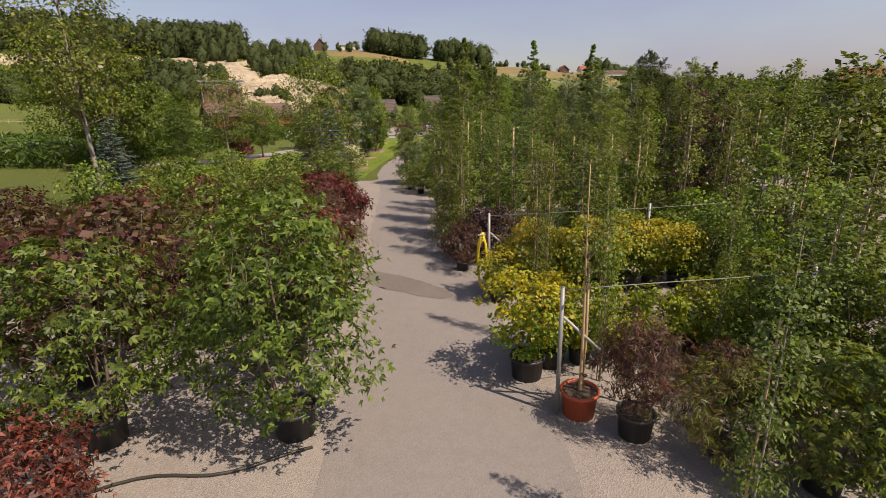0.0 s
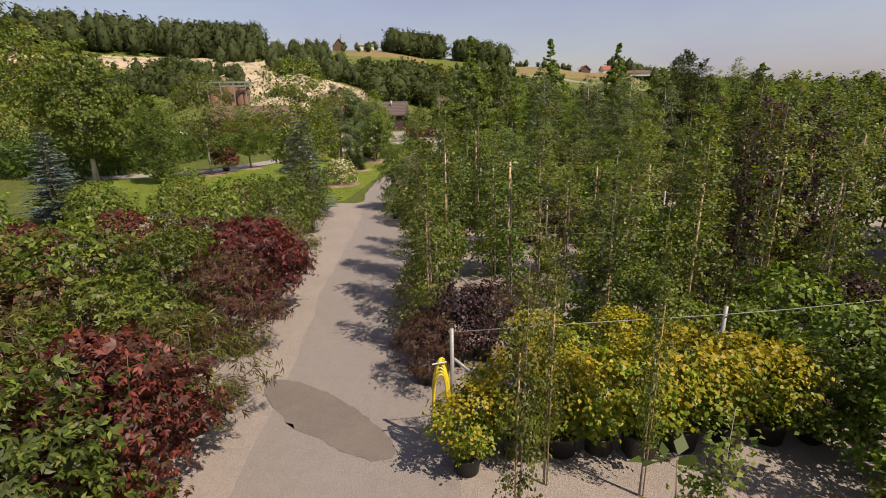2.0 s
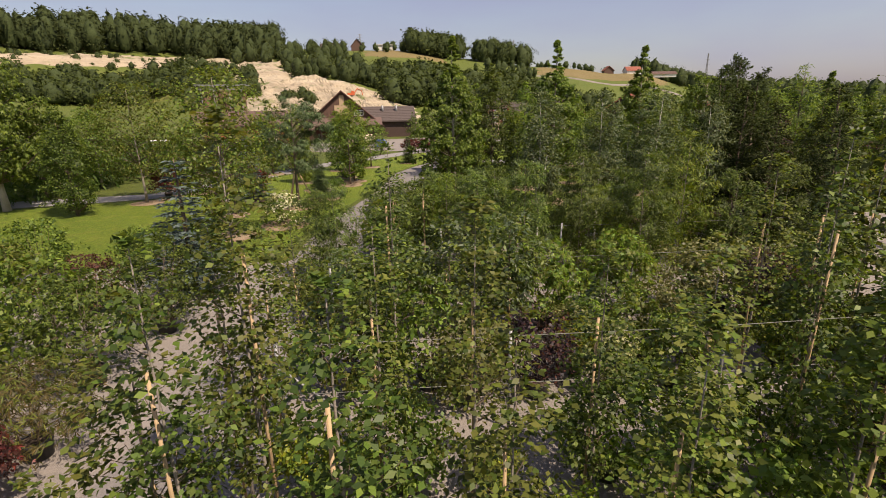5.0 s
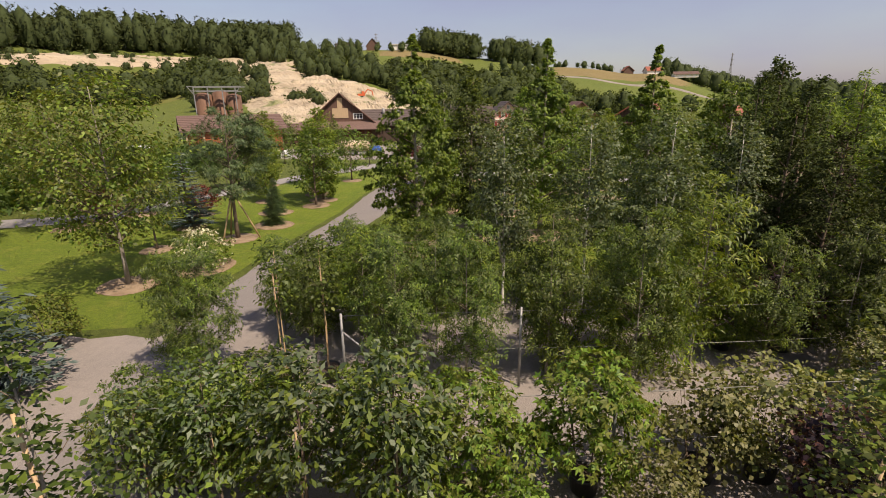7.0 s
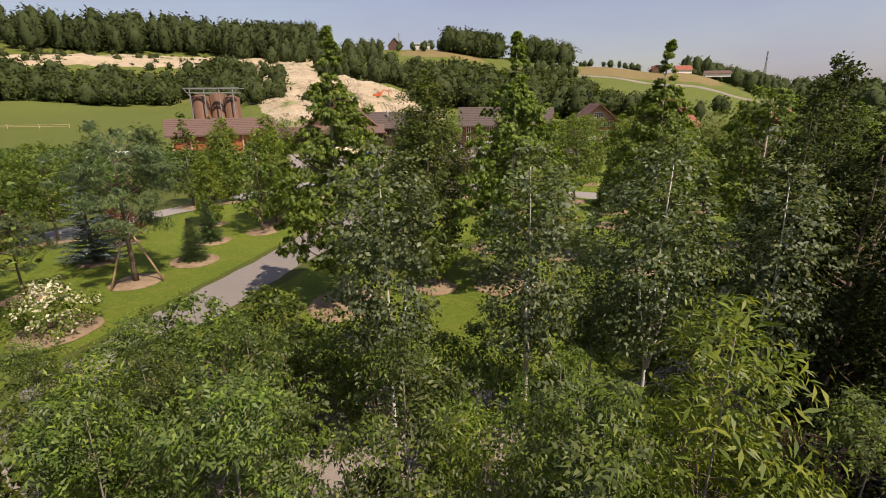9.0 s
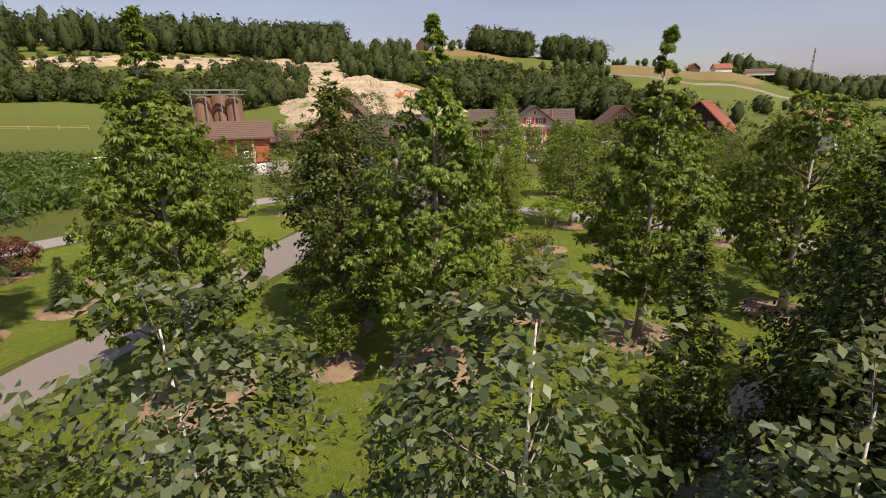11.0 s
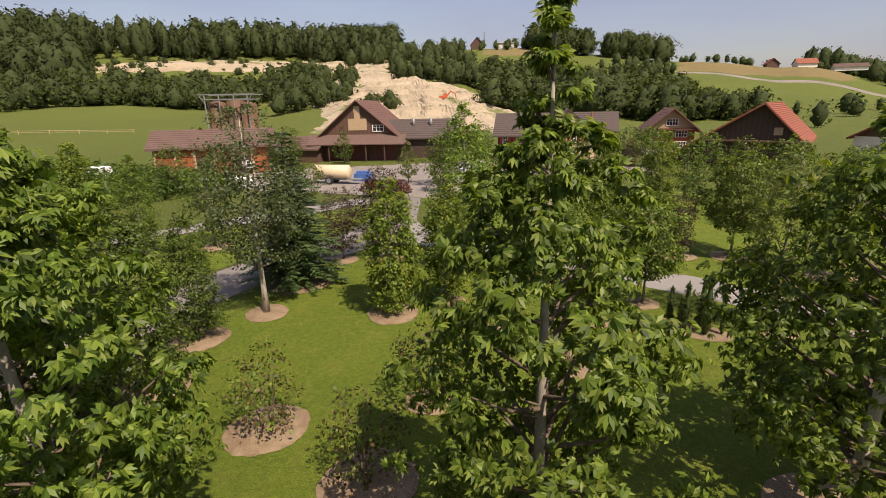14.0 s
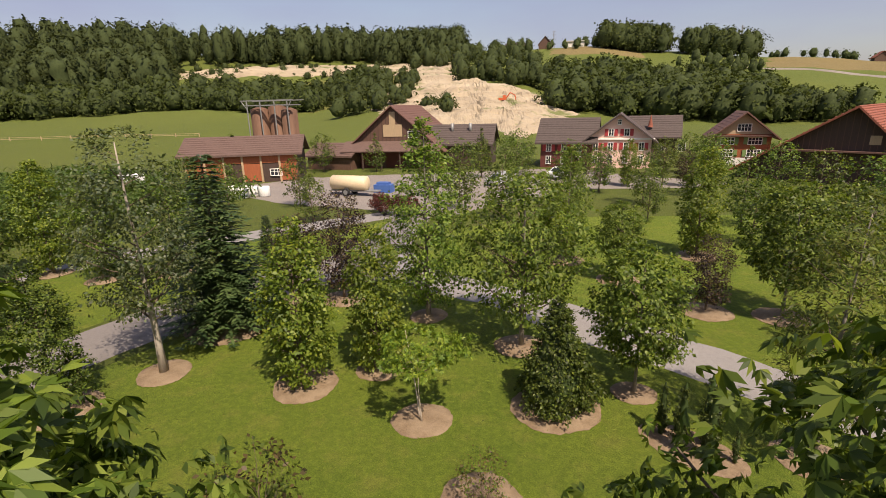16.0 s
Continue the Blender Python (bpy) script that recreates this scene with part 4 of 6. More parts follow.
def mulch(x, y, r):
    n, v = 56, [(0, 0, 0.09)]
    rng = np.random.default_rng(int(abs(x * 71 + y * 13)))
    ph = rng.random(3) * 6.28
    for ring, (q, z) in enumerate(((0.5, 0.08), (0.86, 0.055), (1.0, 0.012))):
        for k in range(n):
            a = 6.283 * k / n
            w = 1 + 0.045 * math.sin(2 * a + ph[0]) + 0.02 * math.sin(5 * a + ph[1]) + 0.016 * rng.normal()
            v.append((r * q * w * math.cos(a), r * q * w * math.sin(a), z + 0.01 * rng.random()))
    f = [(0, 1 + k, 1 + (k + 1) % n) for k in range(n)]
    for g in (0, 1):
        f += [(1 + g * n + k, 1 + (g + 1) * n + k, 1 + (g + 1) * n + (k + 1) % n, 1 + g * n + (k + 1) % n) for k in range(n)]
    ob = new("mulch_ring", mesh_of("mulch_ring", v, f, MULCH, True))
    ob.matrix_world = pose(x, y, 0.008)
    return tagged(ob, "round bed of tan bark mulch on the lawn", "mulch bed", "mulch rings", "structure")


LAWN_TREES = [
    ("chestnut", 3.62, 47.97, 0.95, 1.51), ("chestnut", -2.46, 44.35, 0.95, 1.62), ("chestnut", 9.71, 52.07, 0.94, 1.4), ("chestnut_round", 15.2, 56.0, 1.0, 1.44),
    ("dark_column", -0.53, 49.56, 0.99, 0.95), ("round", 0.49, 47.01, 0.48, 0.95), ("thin_bush", 5.49, 52.99, 0.94, 1.18), ("thin_bush", 5.35, 56.51, 1.03, 0.75), ("thin_bush", 1.78, 53.5, 0.94, 1.13),
    ("umbrella", 5.56, 62.1, 0.93, 0.89), ("hornbeam", 0.96, 61.63, 0.94, 1.13), ("tall_pear", 1.37, 68.47, 0.95, 0.84), ("plum_tree", -5.6, 67.02, 0.75, 0.85),
    ("hornbeam", 2.52, 63.72, 0.86, 0.84), ("silver_tree", -4.15, 59.5, 0.94, 0.94), ("spruce", -5.65, 63.07, 0.94, 1.79), ("plum_tree", -3.48, 68.09, 0.94, 1.13),
    ("broad", 6.15, 67.91, 0.93, 1.02), ("cone_yew", 8.74, 64.78, 0.93, 1.35), ("round", 10.6, 66.79, 0.92, 0.69), ("thin_bush", 8.65, 60.21, 0.56, 1.03),
    ("plum_tree", 11.82, 74.98, 0.62, 1.1), ("round", 7.46, 77.32, 0.78, 1.1), ("hornbeam", 10.42, 83.75, 1.05, 1.18), ("tall_pear", 3.92, 79.24, 0.74, 1.11),
    ("broad", 19.24, 59.14, 0.91, 1.28), ("chestnut", 20.33, 49.78, 0.75, 1.23), ("young_willow", 15.2, 66.0, 1.0, 0.92), ("round", 14.63, 75.9, 1.09, 1.09), ("broad", 18.97, 73.72, 0.86, 1.18),
    ("hornbeam", -13.41, 56.14, 1.14, 1.14), ("farm_tree2", -23.39, 59.85, 0.91, 1.15), ("pine", -13.1, 44.48, 0.95, 1.14), ("hornbeam", -21.8, 62.22, 1.1, 0.96),
    ("broad", -23.77, 49.13, 0.79, 1.06), ("airy_maple", -13.18, 36.97, 0.95, 1.23), ("dark_column", -3.18, 53.44, 0.66, 1.23), ("dark_column", -4.73, 56.5, 0.55, 1.14), ("airy_maple", -25.01, 44.75, 0.93, 1.07), ("airy_maple", -41.46, 45.19, 1.4, 1.12), ("pine", -16, 41.71, 0.52, 0.85),
    ("blue_spruce", -17.6, 46.3, 1.05, 0.9), ("spruce", -12.78, 47.79, 0.29, 1.24), ("farm_tree", -12.97, 53.96, 0.81, 1.05), ("yucca", -11.6, 39.68, 0.95, 1.42),
    ("maple_red", -24.87, 46.81, 0.96, 0.96), ("spruce", -14.65, 51.18, 0.31, 1.15), ("spruce", -15.04, 58.49, 0.34, 1.14), ("hornbeam", -17.58, 54.88, 0.77, 0.96),
    ("tall_pear", -17.77, 63.22, 0.67, 0.95), ("maple_red", -19.4, 49.8, 0.86, 0.77), ("farm_tree", -15.12, 66.16, 0.76, 1.04), ("spruce", -11.88, 70.19, 0.38, 1.04),
]
for key, x, y, s, ring in LAWN_TREES:
    mulch(x, y, ring)
    K.put(key, place(x, y, s * (1.3 if key == "spruce" else 1.0), sz=s))
for x, y, s in ((12.94, 64.59, 0.92), (12.23, 64.6, 0.83), (11.69, 65.12, 0.66), (12.79, 65.2, 0.88), (13.52, 64.83, 0.41), (12.08, 65.43, 0.46)):
    K.put("thuja", place(x, y, s))
sheet("mulch_bed", wavy([(12.51 + 1.4 * math.cos(a), 64.86 + 0.8 * math.sin(a) - 0.2 * math.cos(a)) for a in np.linspace(0, 6.1, 26)], 0.15, 0.05), MULCH, "tan bark bed under small thujas", "mulch bed", 0.02)

# props of the pine
prop = thing("tree_prop", "slanting wooden props round the pine trunk", "tree support", pose(-13.1, 44.48, 0))
for a in (0.4, 2.5, 4.6):
    b = Build().tube([(1.2 * math.cos(a), 1.2 * math.sin(a), 0), (0.12 * math.cos(a), 0.12 * math.sin(a), 2.5)], [0.05, 0.045], 7)
    part("pole", b.mesh("pole", BAMBOO, True), prop)

# ---- nursery rows beside the lane ----
ROW = Vector((1.0, 0.27)).normalized()
ROWS = [(0.92, 7.2), (0.35, 9.02), (-0.22, 12.32), (-0.93, 14.5), (-1.36, 17.46), (-1.87, 19.69), (-2.45, 23.1), (-3.32, 26.78), (-3.55, 28.27), (-4.3, 31.19), (-5.07, 34.13), (-5.32, 36.63)]


def trellis(x, y, length, wires):
    t = thing("wire_trellis", "galvanised post with slanting brace and stretched wires", "trellis", pose(x, y, 0, 0, 0, math.degrees(math.atan2(ROW.y, ROW.x))), "trellis rows")
    post = Build().tube([(0, 0, 0), (0, 0, 2.26)], [0.034, 0.034], 10).mesh("post", STEEL, True)
    part("post", post, t)
    for k in range(1, int(length // 4.5) + 1):
        part("post", post, t, m=pose(4.5 * k, 0.04, 0))
    part("brace", Build().tube([(0.03, 0, 1.75), (1.25, 0.02, 0.55)], [0.026, 0.026], 8).mesh("brace", STEEL, True), t)
    part("foot", Build().tube([(1.25, 0.02, 0.0), (1.25, 0.02, 0.6)], [0.026, 0.026], 8).mesh("foot", STEEL, True), t)
    for z in wires:
        pts = [(length * q / 8, 0.03 * math.sin(q), z - 0.05 * math.sin(math.pi * q / 8)) for q in range(9)]
        part("wire", Build().tube(pts, [0.008] * 9, 5).mesh("wire", ROPE, True), t)
    return t


for (x, y), ln in zip([ROWS[0], ROWS[2], (-1.22, 17.4), (-2.38, 22.0), (-3.32, 26.8), (-0.9, 31.2)], (7.5, 9, 12, 15, 16, 17)):
    trellis(x, y, ln, (2.2, 1.15) if y > 8 else (2.2,))


def along(row, s, off=0.0):
    x, y = ROWS[row]
    return x + ROW.x * s - ROW.y * off, y + ROW.y * s + ROW.x * off


# first rows: golden and dark shrubs in pots
orange = plant(70, "potted_tree", "slender young tree in a terracotta-red pot", "potted tree", 4.0, 0.35, "column", L["mid"], "simple", 0.075, 260, 36, 0.12, 0.035, 0.5, limbs=22, bark=BAMBOO, pot=(0.30, 0.46, POT_RED), stake=2.6)
orange.matrix_world = place(1.28, 7.25, 1.0, 40)
dark = plant(71, "potted_maple", "wine-red lace-leaf maple in a black pot", "potted shrub", 1.7, 0.62, "dome", L["wine"], "fine", 0.10, 2300, 90, 0.11, 0.03, 0.24, multi=2, limbs=26, pot=(0.28, 0.42, POT_BLACK), second=L["bronze"], share=0.2)
dark.matrix_world = place(2.04, 6.76, 1.0)
for key, x, y, s in (("gold_shrub", 0.51, 8.36, 1.06), ("gold_shrub", 1, 8.81, 0.94), ("lime_shrub", 1.58, 8.98, 0.94), ("lime_shrub", 2.29, 9.16, 0.93), ("lime_shrub", 3.04, 9.21, 0.88), ("lime_shrub", 3.92, 9.48, 0.92), ("lime_shrub", 4.92, 9.48, 0.92),
                     ("gold_shrub", 0.02, 12.01, 0.75), ("lime_shrub", 0.26, 12.62, 0.75), ("gold_shrub", 0.82, 12.5, 0.98), ("gold_shrub", 1.5, 12.62, 0.93), ("lime_shrub", 2.12, 12.71, 1.02), ("gold_shrub", 2.76, 12.73, 1.01), ("gold_shrub", 3.44, 12.98, 1.05), ("gold_shrub", 4.22, 13.15, 0.96), ("gold_shrub", 4.94, 13.29, 0.91), ("green_shrub", 5.63, 13.33, 0.86),
                     ("gold_shrub", 1.19, 14.5, 0.84), ("lime_shrub", 1.98, 14.74, 0.74), ("gold_shrub", 2.89, 14.84, 0.83),
                     ("maple_wine", -1.03, 14.41, 0.67), ("plum_shrub", -0.53, 15.24, 0.84), ("pale_shrub", -1.48, 16.1, 0.84), ("plum_shrub", 0.06, 15.49, 0.79), ("maple_bronze", 0.21, 17.08, 0.51), ("pale_shrub", -1.81, 18.22, 0.75),
                     ("maple_bronze", 3.16, 6.3, 0.74), ("maple_olive", 4.15, 5.8, 0.8), ("green_shrub", 4.84, 6.97, 0.64), ("maple_bronze", 5.62, 6.25, 0.64), ("maple_bronze", 1.17, 18.21, 0.56), ("green_shrub", 2.2, 16.7, 0.64), ("green_shrub", 3.72, 18.15, 0.64)):
    K.put(key, place(x, y, s))
for key, x, y, s in (("maple_green", 4.65, 8.23, 0.73), ("maple_green", 5.94, 7.7, 0.86), ("maple_wine", 3.58, 7.41, 0.55), ("maple_olive", 6.74, 9, 0.9), ("maple_green2", 7.9, 7.26, 0.9), ("maple_olive", 5.54, 10.36, 0.72), ("maple_green", 7.1, 10.99, 0.81), ("maple_bronze", 4.49, 10.43, 0.55), ("maple_green", 6.8, 4.81, 0.92), ("maple_olive", 8.73, 11.91, 0.81), ("far_green", 6.39, 13.91, 0.81), ("plum_shrub", 7.45, 14.08, 0.89), ("far_olive", 8.43, 14.56, 0.89), ("green_shrub", 5.27, 15.01, 0.82), ("far_green", 6.13, 15.5, 0.81), ("green_shrub", 4.13, 15.23, 0.82), ("plum_shrub", 7.44, 16.03, 0.89), ("far_olive", 9.5, 13.18, 0.89), ("far_green", 9.52, 15.39, 0.88), ("green_shrub", 6.39, 12.26, 0.9), ("plum_shrub", 7.74, 12.51, 0.8)):
    K.put(key, place(x, y, s))
# low plants under the tall rows
low_rng = random.Random(9)
for r in (3, 4, 5, 6):
    s = 0.9 if r > 4 else 5.0
    while s < 13:
        x, y = along(r, s, 0.9 + low_rng.uniform(-0.2, 0.2))
        K.put(low_rng.choice(["lime_shrub", "green_shrub", "far_olive", "far_green"]), place(x, y, low_rng.uniform(0.6, 0.95)))
        s += low_rng.uniform(1.5, 2.1)
# young trees rising through the first rows
for key, x, y, s, sz in (("slim_d", 1.83, 8.25, 0.51, 0.67), ("slim_d", 3.8, 8.29, 0.41, 0.66), ("slim_d", 0.75, 9.6, 0.42, 0.74), ("slim_a", 5.01, 7.8, 0.83, 0.68), ("slim_c", 5.94, 8.5, 0.9, 0.7), ("slim_a", 6.38, 5.79, 0.92, 0.69), ("slim_b", 4.85, 4.91, 0.83, 0.65), ("slim_b", 2.4, 4.3, 0.55, 0.68), ("slim_a", 4.2, 3.6, 0.6, 0.69),
                         ("slim_d", 1.19, 11.83, 0.47, 0.69), ("slim_d", 2.54, 11.75, 0.46, 0.74), ("slim_e", 5.85, 11.48, 0.81, 0.72), ("slim_c", 7.06, 12.13, 0.81, 0.76), ("slim_b", 8.04, 9.89, 0.9, 0.81)):
    K.put(key, place(x, y, s, sz=sz))

# tall rows behind
rows_rng = random.Random(5)
MIX = ["slim_a", "slim_b", "slim_c", "slim_d", "slim_d", "slim_a", "slim_f", "slim_e", "slim_f", "slim_c"]
for r in range(3, 7):
    s = 0.5 if r < 6 else 2.0
    while s < 20:
        x, y = along(r, s, rows_rng.uniform(-0.25, 0.25))
        hs = rows_rng.uniform(0.84, 1.06)
        near = abs(x - (1.0 + (y - 8.7) * 0.24)) < 1.5
        if near:
            hs = min(hs, 0.78)
        if r == 3 and s < 3.4:
            s += 1.6
            continue
        if r == 6 and s > 2.5 and s < 9:
            K.put(rows_rng.choice(["green_shrub", "pale_shrub", "plum_shrub"]), place(x, y, rows_rng.uniform(0.8, 1.1)))
        else:
            K.put(rows_rng.choice(MIX) if s < 12 else rows_rng.choice(["slim_far", "slim_far2", "slim_far3"]), place(x, y, rows_rng.uniform(0.9, 1.15), sz=hs))
        s += rows_rng.uniform(1.35, 1.85)
for x, y, s, hs in ((-1.02, 15.36, 0.75, 0.75), (-1.68, 18.1, 1.03, 0.79), (-1.32, 16.8, 0.75, 0.65), (-2.17, 20.42, 1.03, 0.85), (-2.64, 22.47, 0.94, 0.75), (-2.79, 23.92, 0.94, 0.7)):
    K.put("slim_f", place(x, y, s, sz=hs))
# purple trees among the green rows
for x, y, s in ((7.13, 19.41, 0.85), (8.58, 20.04, 0.8), (8.1, 21.29, 0.76)):
    K.put("slim_g", place(x, y, s, sz=0.9))
for x, y, s in ((-1.46, 27.01, 0.73), (0.05, 27.27, 0.8), (1.73, 27.23, 0.85), (-2.84, 26.85, 0.62)):
    K.put("magnolia", place(x, y, s))
for key, x, y, s in (("lime_maple", 2.78, 28.33, 0.92), ("lime_maple", 4.89, 29.04, 0.97), ("lime_maple", 0.98, 28.12, 0.85), ("lime_maple", -1.03, 27.85, 0.79), ("lime_maple", -2.58, 27.62, 0.75), ("pale_shrub", 7.11, 29.78, 1.19), ("pale_shrub", 8.31, 30.08, 1.28), ("pale_shrub", 9.55, 30.41, 1.09),
                     ("plum_shrub", 8.93, 28.71, 1.08), ("maple_bronze", 10.19, 29.03, 0.89), ("green_shrub", 11.21, 30.71, 1.09), ("pale_shrub", 6.01, 28.07, 0.82), ("green_shrub", 3.85, 27.11, 0.73), ("pale_shrub", 3.48, 26.75, 0.73), ("maple_olive", 8.88, 26.88, 0.81), ("maple_olive", 10.33, 26.64, 0.79), ("green_shrub", 12.13, 27.89, 1.05)):
    K.put(key, place(x, y, s))
# feathery rowans over bare gravel
for x, y, s in ((0.33, 31.75, 0.84), (2.07, 32.21, 0.88), (4.14, 33.02, 0.93), (6.26, 32.66, 0.94), (-5.06, 31.44, 0.77), (-5.64, 31.1, 0.7), (0.78, 34.34, 0.8), (6.06, 35.13, 0.74), (-0.69, 33.59, 0.75), (10, 34.53, 0.78), (11.84, 34.66, 0.82)):
    K.put("robinia", place(x, y, s))
for key, x, y, s in (("ash", 7.89, 33.7, 0.92), ("ash", 8.51, 36.23, 0.74), ("willow", 4.9, 33.76, 0.79), ("willow", 6.92, 34.15, 0.83), ("green_shrub", 4.06, 36.34, 0.84), ("dogwood_broad", 1.73, 37.65, 0.75), ("dogwood_broad", 4.27, 38.28, 0.84), ("dogwood_broad", 6.48, 38.63, 0.74), ("dogwood_broad", 0.56, 38.89, 0.8), ("dogwood_broad", 9.05, 39.79, 0.79), ("dogwood_broad", 2.97, 38.89, 0.65), ("dogwood_broad", 8.7, 37.56, 0.74), ("dogwood_broad", -2.44, 39.07, 0.85), ("oak_dark", 12.6, 40.56, 0.9), ("green_shrub", 6.4, 36.93, 0.84),
                     ("green_shrub", 9.28, 35.65, 1.02), ("plum_shrub", 10.93, 35.91, 1.11), ("green_shrub", 12.14, 36.65, 1.19), ("maple_bronze", 10.26, 36.93, 0.92), ("pale_shrub", 11.88, 33.11, 1), ("green_shrub", 13.15, 33.32, 1.24),
                     ("dogwood_broad", -1.94, 36.07, 0.94), ("dogwood_broad", -3.42, 37.66, 0.94), ("dogwood_broad", -1.22, 37.79, 0.99), ("dogwood_broad", -4.4, 35.79, 0.75), ("dogwood_broad", 0.32, 36.56, 0.89), ("dogwood_broad", -3.27, 34.39, 0.7), ("robinia", -2.88, 33.38, 0.68), ("robinia", -4.34, 34.21, 0.64), ("robinia", -1.87, 34.68, 0.75), ("ash", -0.97, 32.9, 0.67), ("dogwood_broad", -4.78, 37.29, 0.75), ("dogwood_broad", -1.71, 29.93, 0.51), ("dogwood_broad", -2.9, 30.31, 0.47), ("green_shrub", -0.41, 30.34, 0.65), ("dogwood_broad", -4.04, 29.53, 0.58), ("green_shrub", -3.06, 29.71, 0.74), ("dogwood_broad", -5.08, 29.05, 0.51), ("maple_olive", -4.23, 27.88, 0.65)):
    K.put(key, place(x, y, s))
for x, y in ((-2.55, 31.22), (-1.64, 31.75)):
    K.put("pot_tree", place(x, y, 1.0))
for x, y, s in ((2.61, 36.28, 0.94), (5.27, 37.43, 0.93), (7.77, 38.03, 0.95), (10.05, 38.48, 0.88), (6.69, 38.98, 0.74)):
    K.put("birch", place(x, y, s))
for x, y, s in ((11.59, 39.05, 0.81), (13.75, 42.23, 0.78), (15.07, 38.63, 0.81), (13.37, 34.94, 0.71), (12.31, 37.49, 0.73)):
    K.put("oak_dark", place(x, y, s))
for x, y, s, hs in ((10.98, 40.6, 0.58, 0.92), (11.65, 41.9, 0.72, 0.95), (12.75, 43.6, 0.85, 1.0), (13.3, 45.2, 0.8, 1.0)):
    K.put("oak_dark", place(x, y, s, sz=hs))
K.put("sweet_chestnut", place(13.9, 48.1, 0.62, sz=0.4))
# young tree tops at the lawn's edge
K.put("slim_top", place(10.0, 44.5, 1.15, sz=0.85))
# chestnuts mostly out of view on the right, added to shade the gravel
for x, y, s in ((14.14, 46.97, 0.61), (13.48, 46.34, 0.46), (15.2, 47.32, 0.8), (16.4, 48.32, 0.8), (15.83, 46.04, 0.85), (17.44, 46.92, 0.95), (14.05, 44.05, 0.64), (19.09, 45.05, 0.75), (16.65, 42.83, 0.75)):
    K.put("sweet_chestnut", place(x, y, s))
# trees further off on the nursery's side
far_rng = random.Random(11)
for k in range(88):
    x, y = far_rng.uniform(13, 46), far_rng.uniform(8, 46)
    if x < 17 + 0.1 * (46 - y) and 16 < y < 38 and x < 16:
        continue
    K.put(far_rng.choice(["slim_far", "slim_far2", "slim_far3", "slim_far", "slim_g", "farm_tree2"]), place(x, y, far_rng.uniform(0.8, 1.15), sz=far_rng.uniform(0.85, 1.1)))
for k in range(40):
    x, y = far_rng.uniform(24, 48), far_rng.uniform(47, 95)
    K.put(far_rng.choice(["farm_tree", "farm_tree2", "farm_tree"]), place(x, y, far_rng.uniform(0.8, 1.1)))

# ---- potted maples on the other side of the lane ----
LEFT = [("maple_green2", -3.25, 6.48, 1.16), ("maple_green", -6.16, 6.05, 1.14), ("maple_wine", -7.93, 7.63, 1.3), ("maple_red", -5.65, 3.98, 0.74), ("maple_green2", -4.23, 8.77, 1.08), ("maple_tall", -4.46, 10.46, 0.97), ("maple_bronze", -4.91, 12.47, 1.05),
        ("maple_red", -5.49, 10.52, 0.97), ("maple_wine", -6.89, 9.55, 0.99), ("maple_wine", -9.02, 10.59, 1.3), ("maple_bronze", -7.77, 11.72, 1.2), ("maple_olive", -6.63, 13.08, 1), ("maple_bronze", -8.76, 13.44, 1.05), ("maple_wine", -5.62, 15.3, 1.05), ("maple_red", -6.22, 17.33, 1.1),
        ("maple_green", -7.14, 15.55, 0.97), ("maple_olive", -8.23, 17.2, 0.97), ("maple_red", -6.97, 18.97, 0.96), ("maple_bronze", -7.12, 20.95, 0.95), ("maple_wine", -9.11, 19.24, 0.97), ("maple_green", -9.91, 15.6, 1.04), ("maple_green", -8.28, 23.41, 1.01), ("maple_green2", -8.5, 26.26, 0.92), ("maple_olive", -9.97, 21.87, 0.97), ("maple_bronze", -10.91, 18.05, 0.99),
        ("maple_wine", -11.26, 13, 1.13), ("maple_bronze", -12.14, 10.78, 1.04), ("maple_green", -11.64, 8, 1.02), ("maple_olive", -12.58, 15.72, 1.02), ("maple_red", -12.82, 20.55, 0.89), ("maple_green", -10.94, 24.61, 0.98), ("maple_wine", -12.09, 27.16, 0.88), ("maple_olive", -13.26, 24.05, 0.99), ("maple_bronze", -14.24, 13.28, 1.04), ("maple_red", -14.41, 18.46, 0.87), ("maple_green", -14.82, 21.98, 1.01), ("maple_olive", -14.91, 27.02, 0.9), ("maple_green", -14.83, 9.98, 1.04), ("maple_wine", -17.16, 15.63, 1.07), ("maple_green", -17.32, 19.58, 1.04), ("maple_olive", -17.53, 24.48, 1.02), ("maple_green", -16.76, 29.67, 0.9), ("maple_green", -13.05, 30.74, 0.74), ("maple_olive", -10.94, 31.82, 0.68)]
BACK = {"maple_tall": "maple_tall", "maple_green": "far_green", "maple_green2": "far_green", "maple_red": "far_red", "maple_olive": "far_olive", "maple_bronze": "far_bronze", "maple_wine": "far_wine"}
for key, x, y, s in LEFT:
    K.put(BACK[key] if x < -7.9 - 0.1 * (y - 10) else key, place(x, y, s))
for key, x, y, s in (("plum_tree", -2.7, 109.8, 0.75), ("hornbeam", 0.5, 109.0, 0.85), ("farm_tree", 2.4, 119.0, 0.7), ("farm_tree", -19.6, 119.0, 0.75), ("farm_tree2", -22.6, 117.0, 0.65), ("farm_tree", -17.0, 121.5, 0.55), ("tall_maple", -18.2, 20.9, 1.0), ("blue_spruce", -9.7, 29.2, 1.1), ("blue_spruce", -22.6, 27.5, 1.05), ("blue_spruce", -25.08, 30.17, 0.96), ("chestnut_round", -33.0, 41.3, 1.3), ("dark_column", -26.6, 40.6, 0.75), ("farm_tree", -35.28, 46.23, 0.98), ("broad", -34.23, 50.4, 0.92)):
    K.put(key, place(x, y, s))

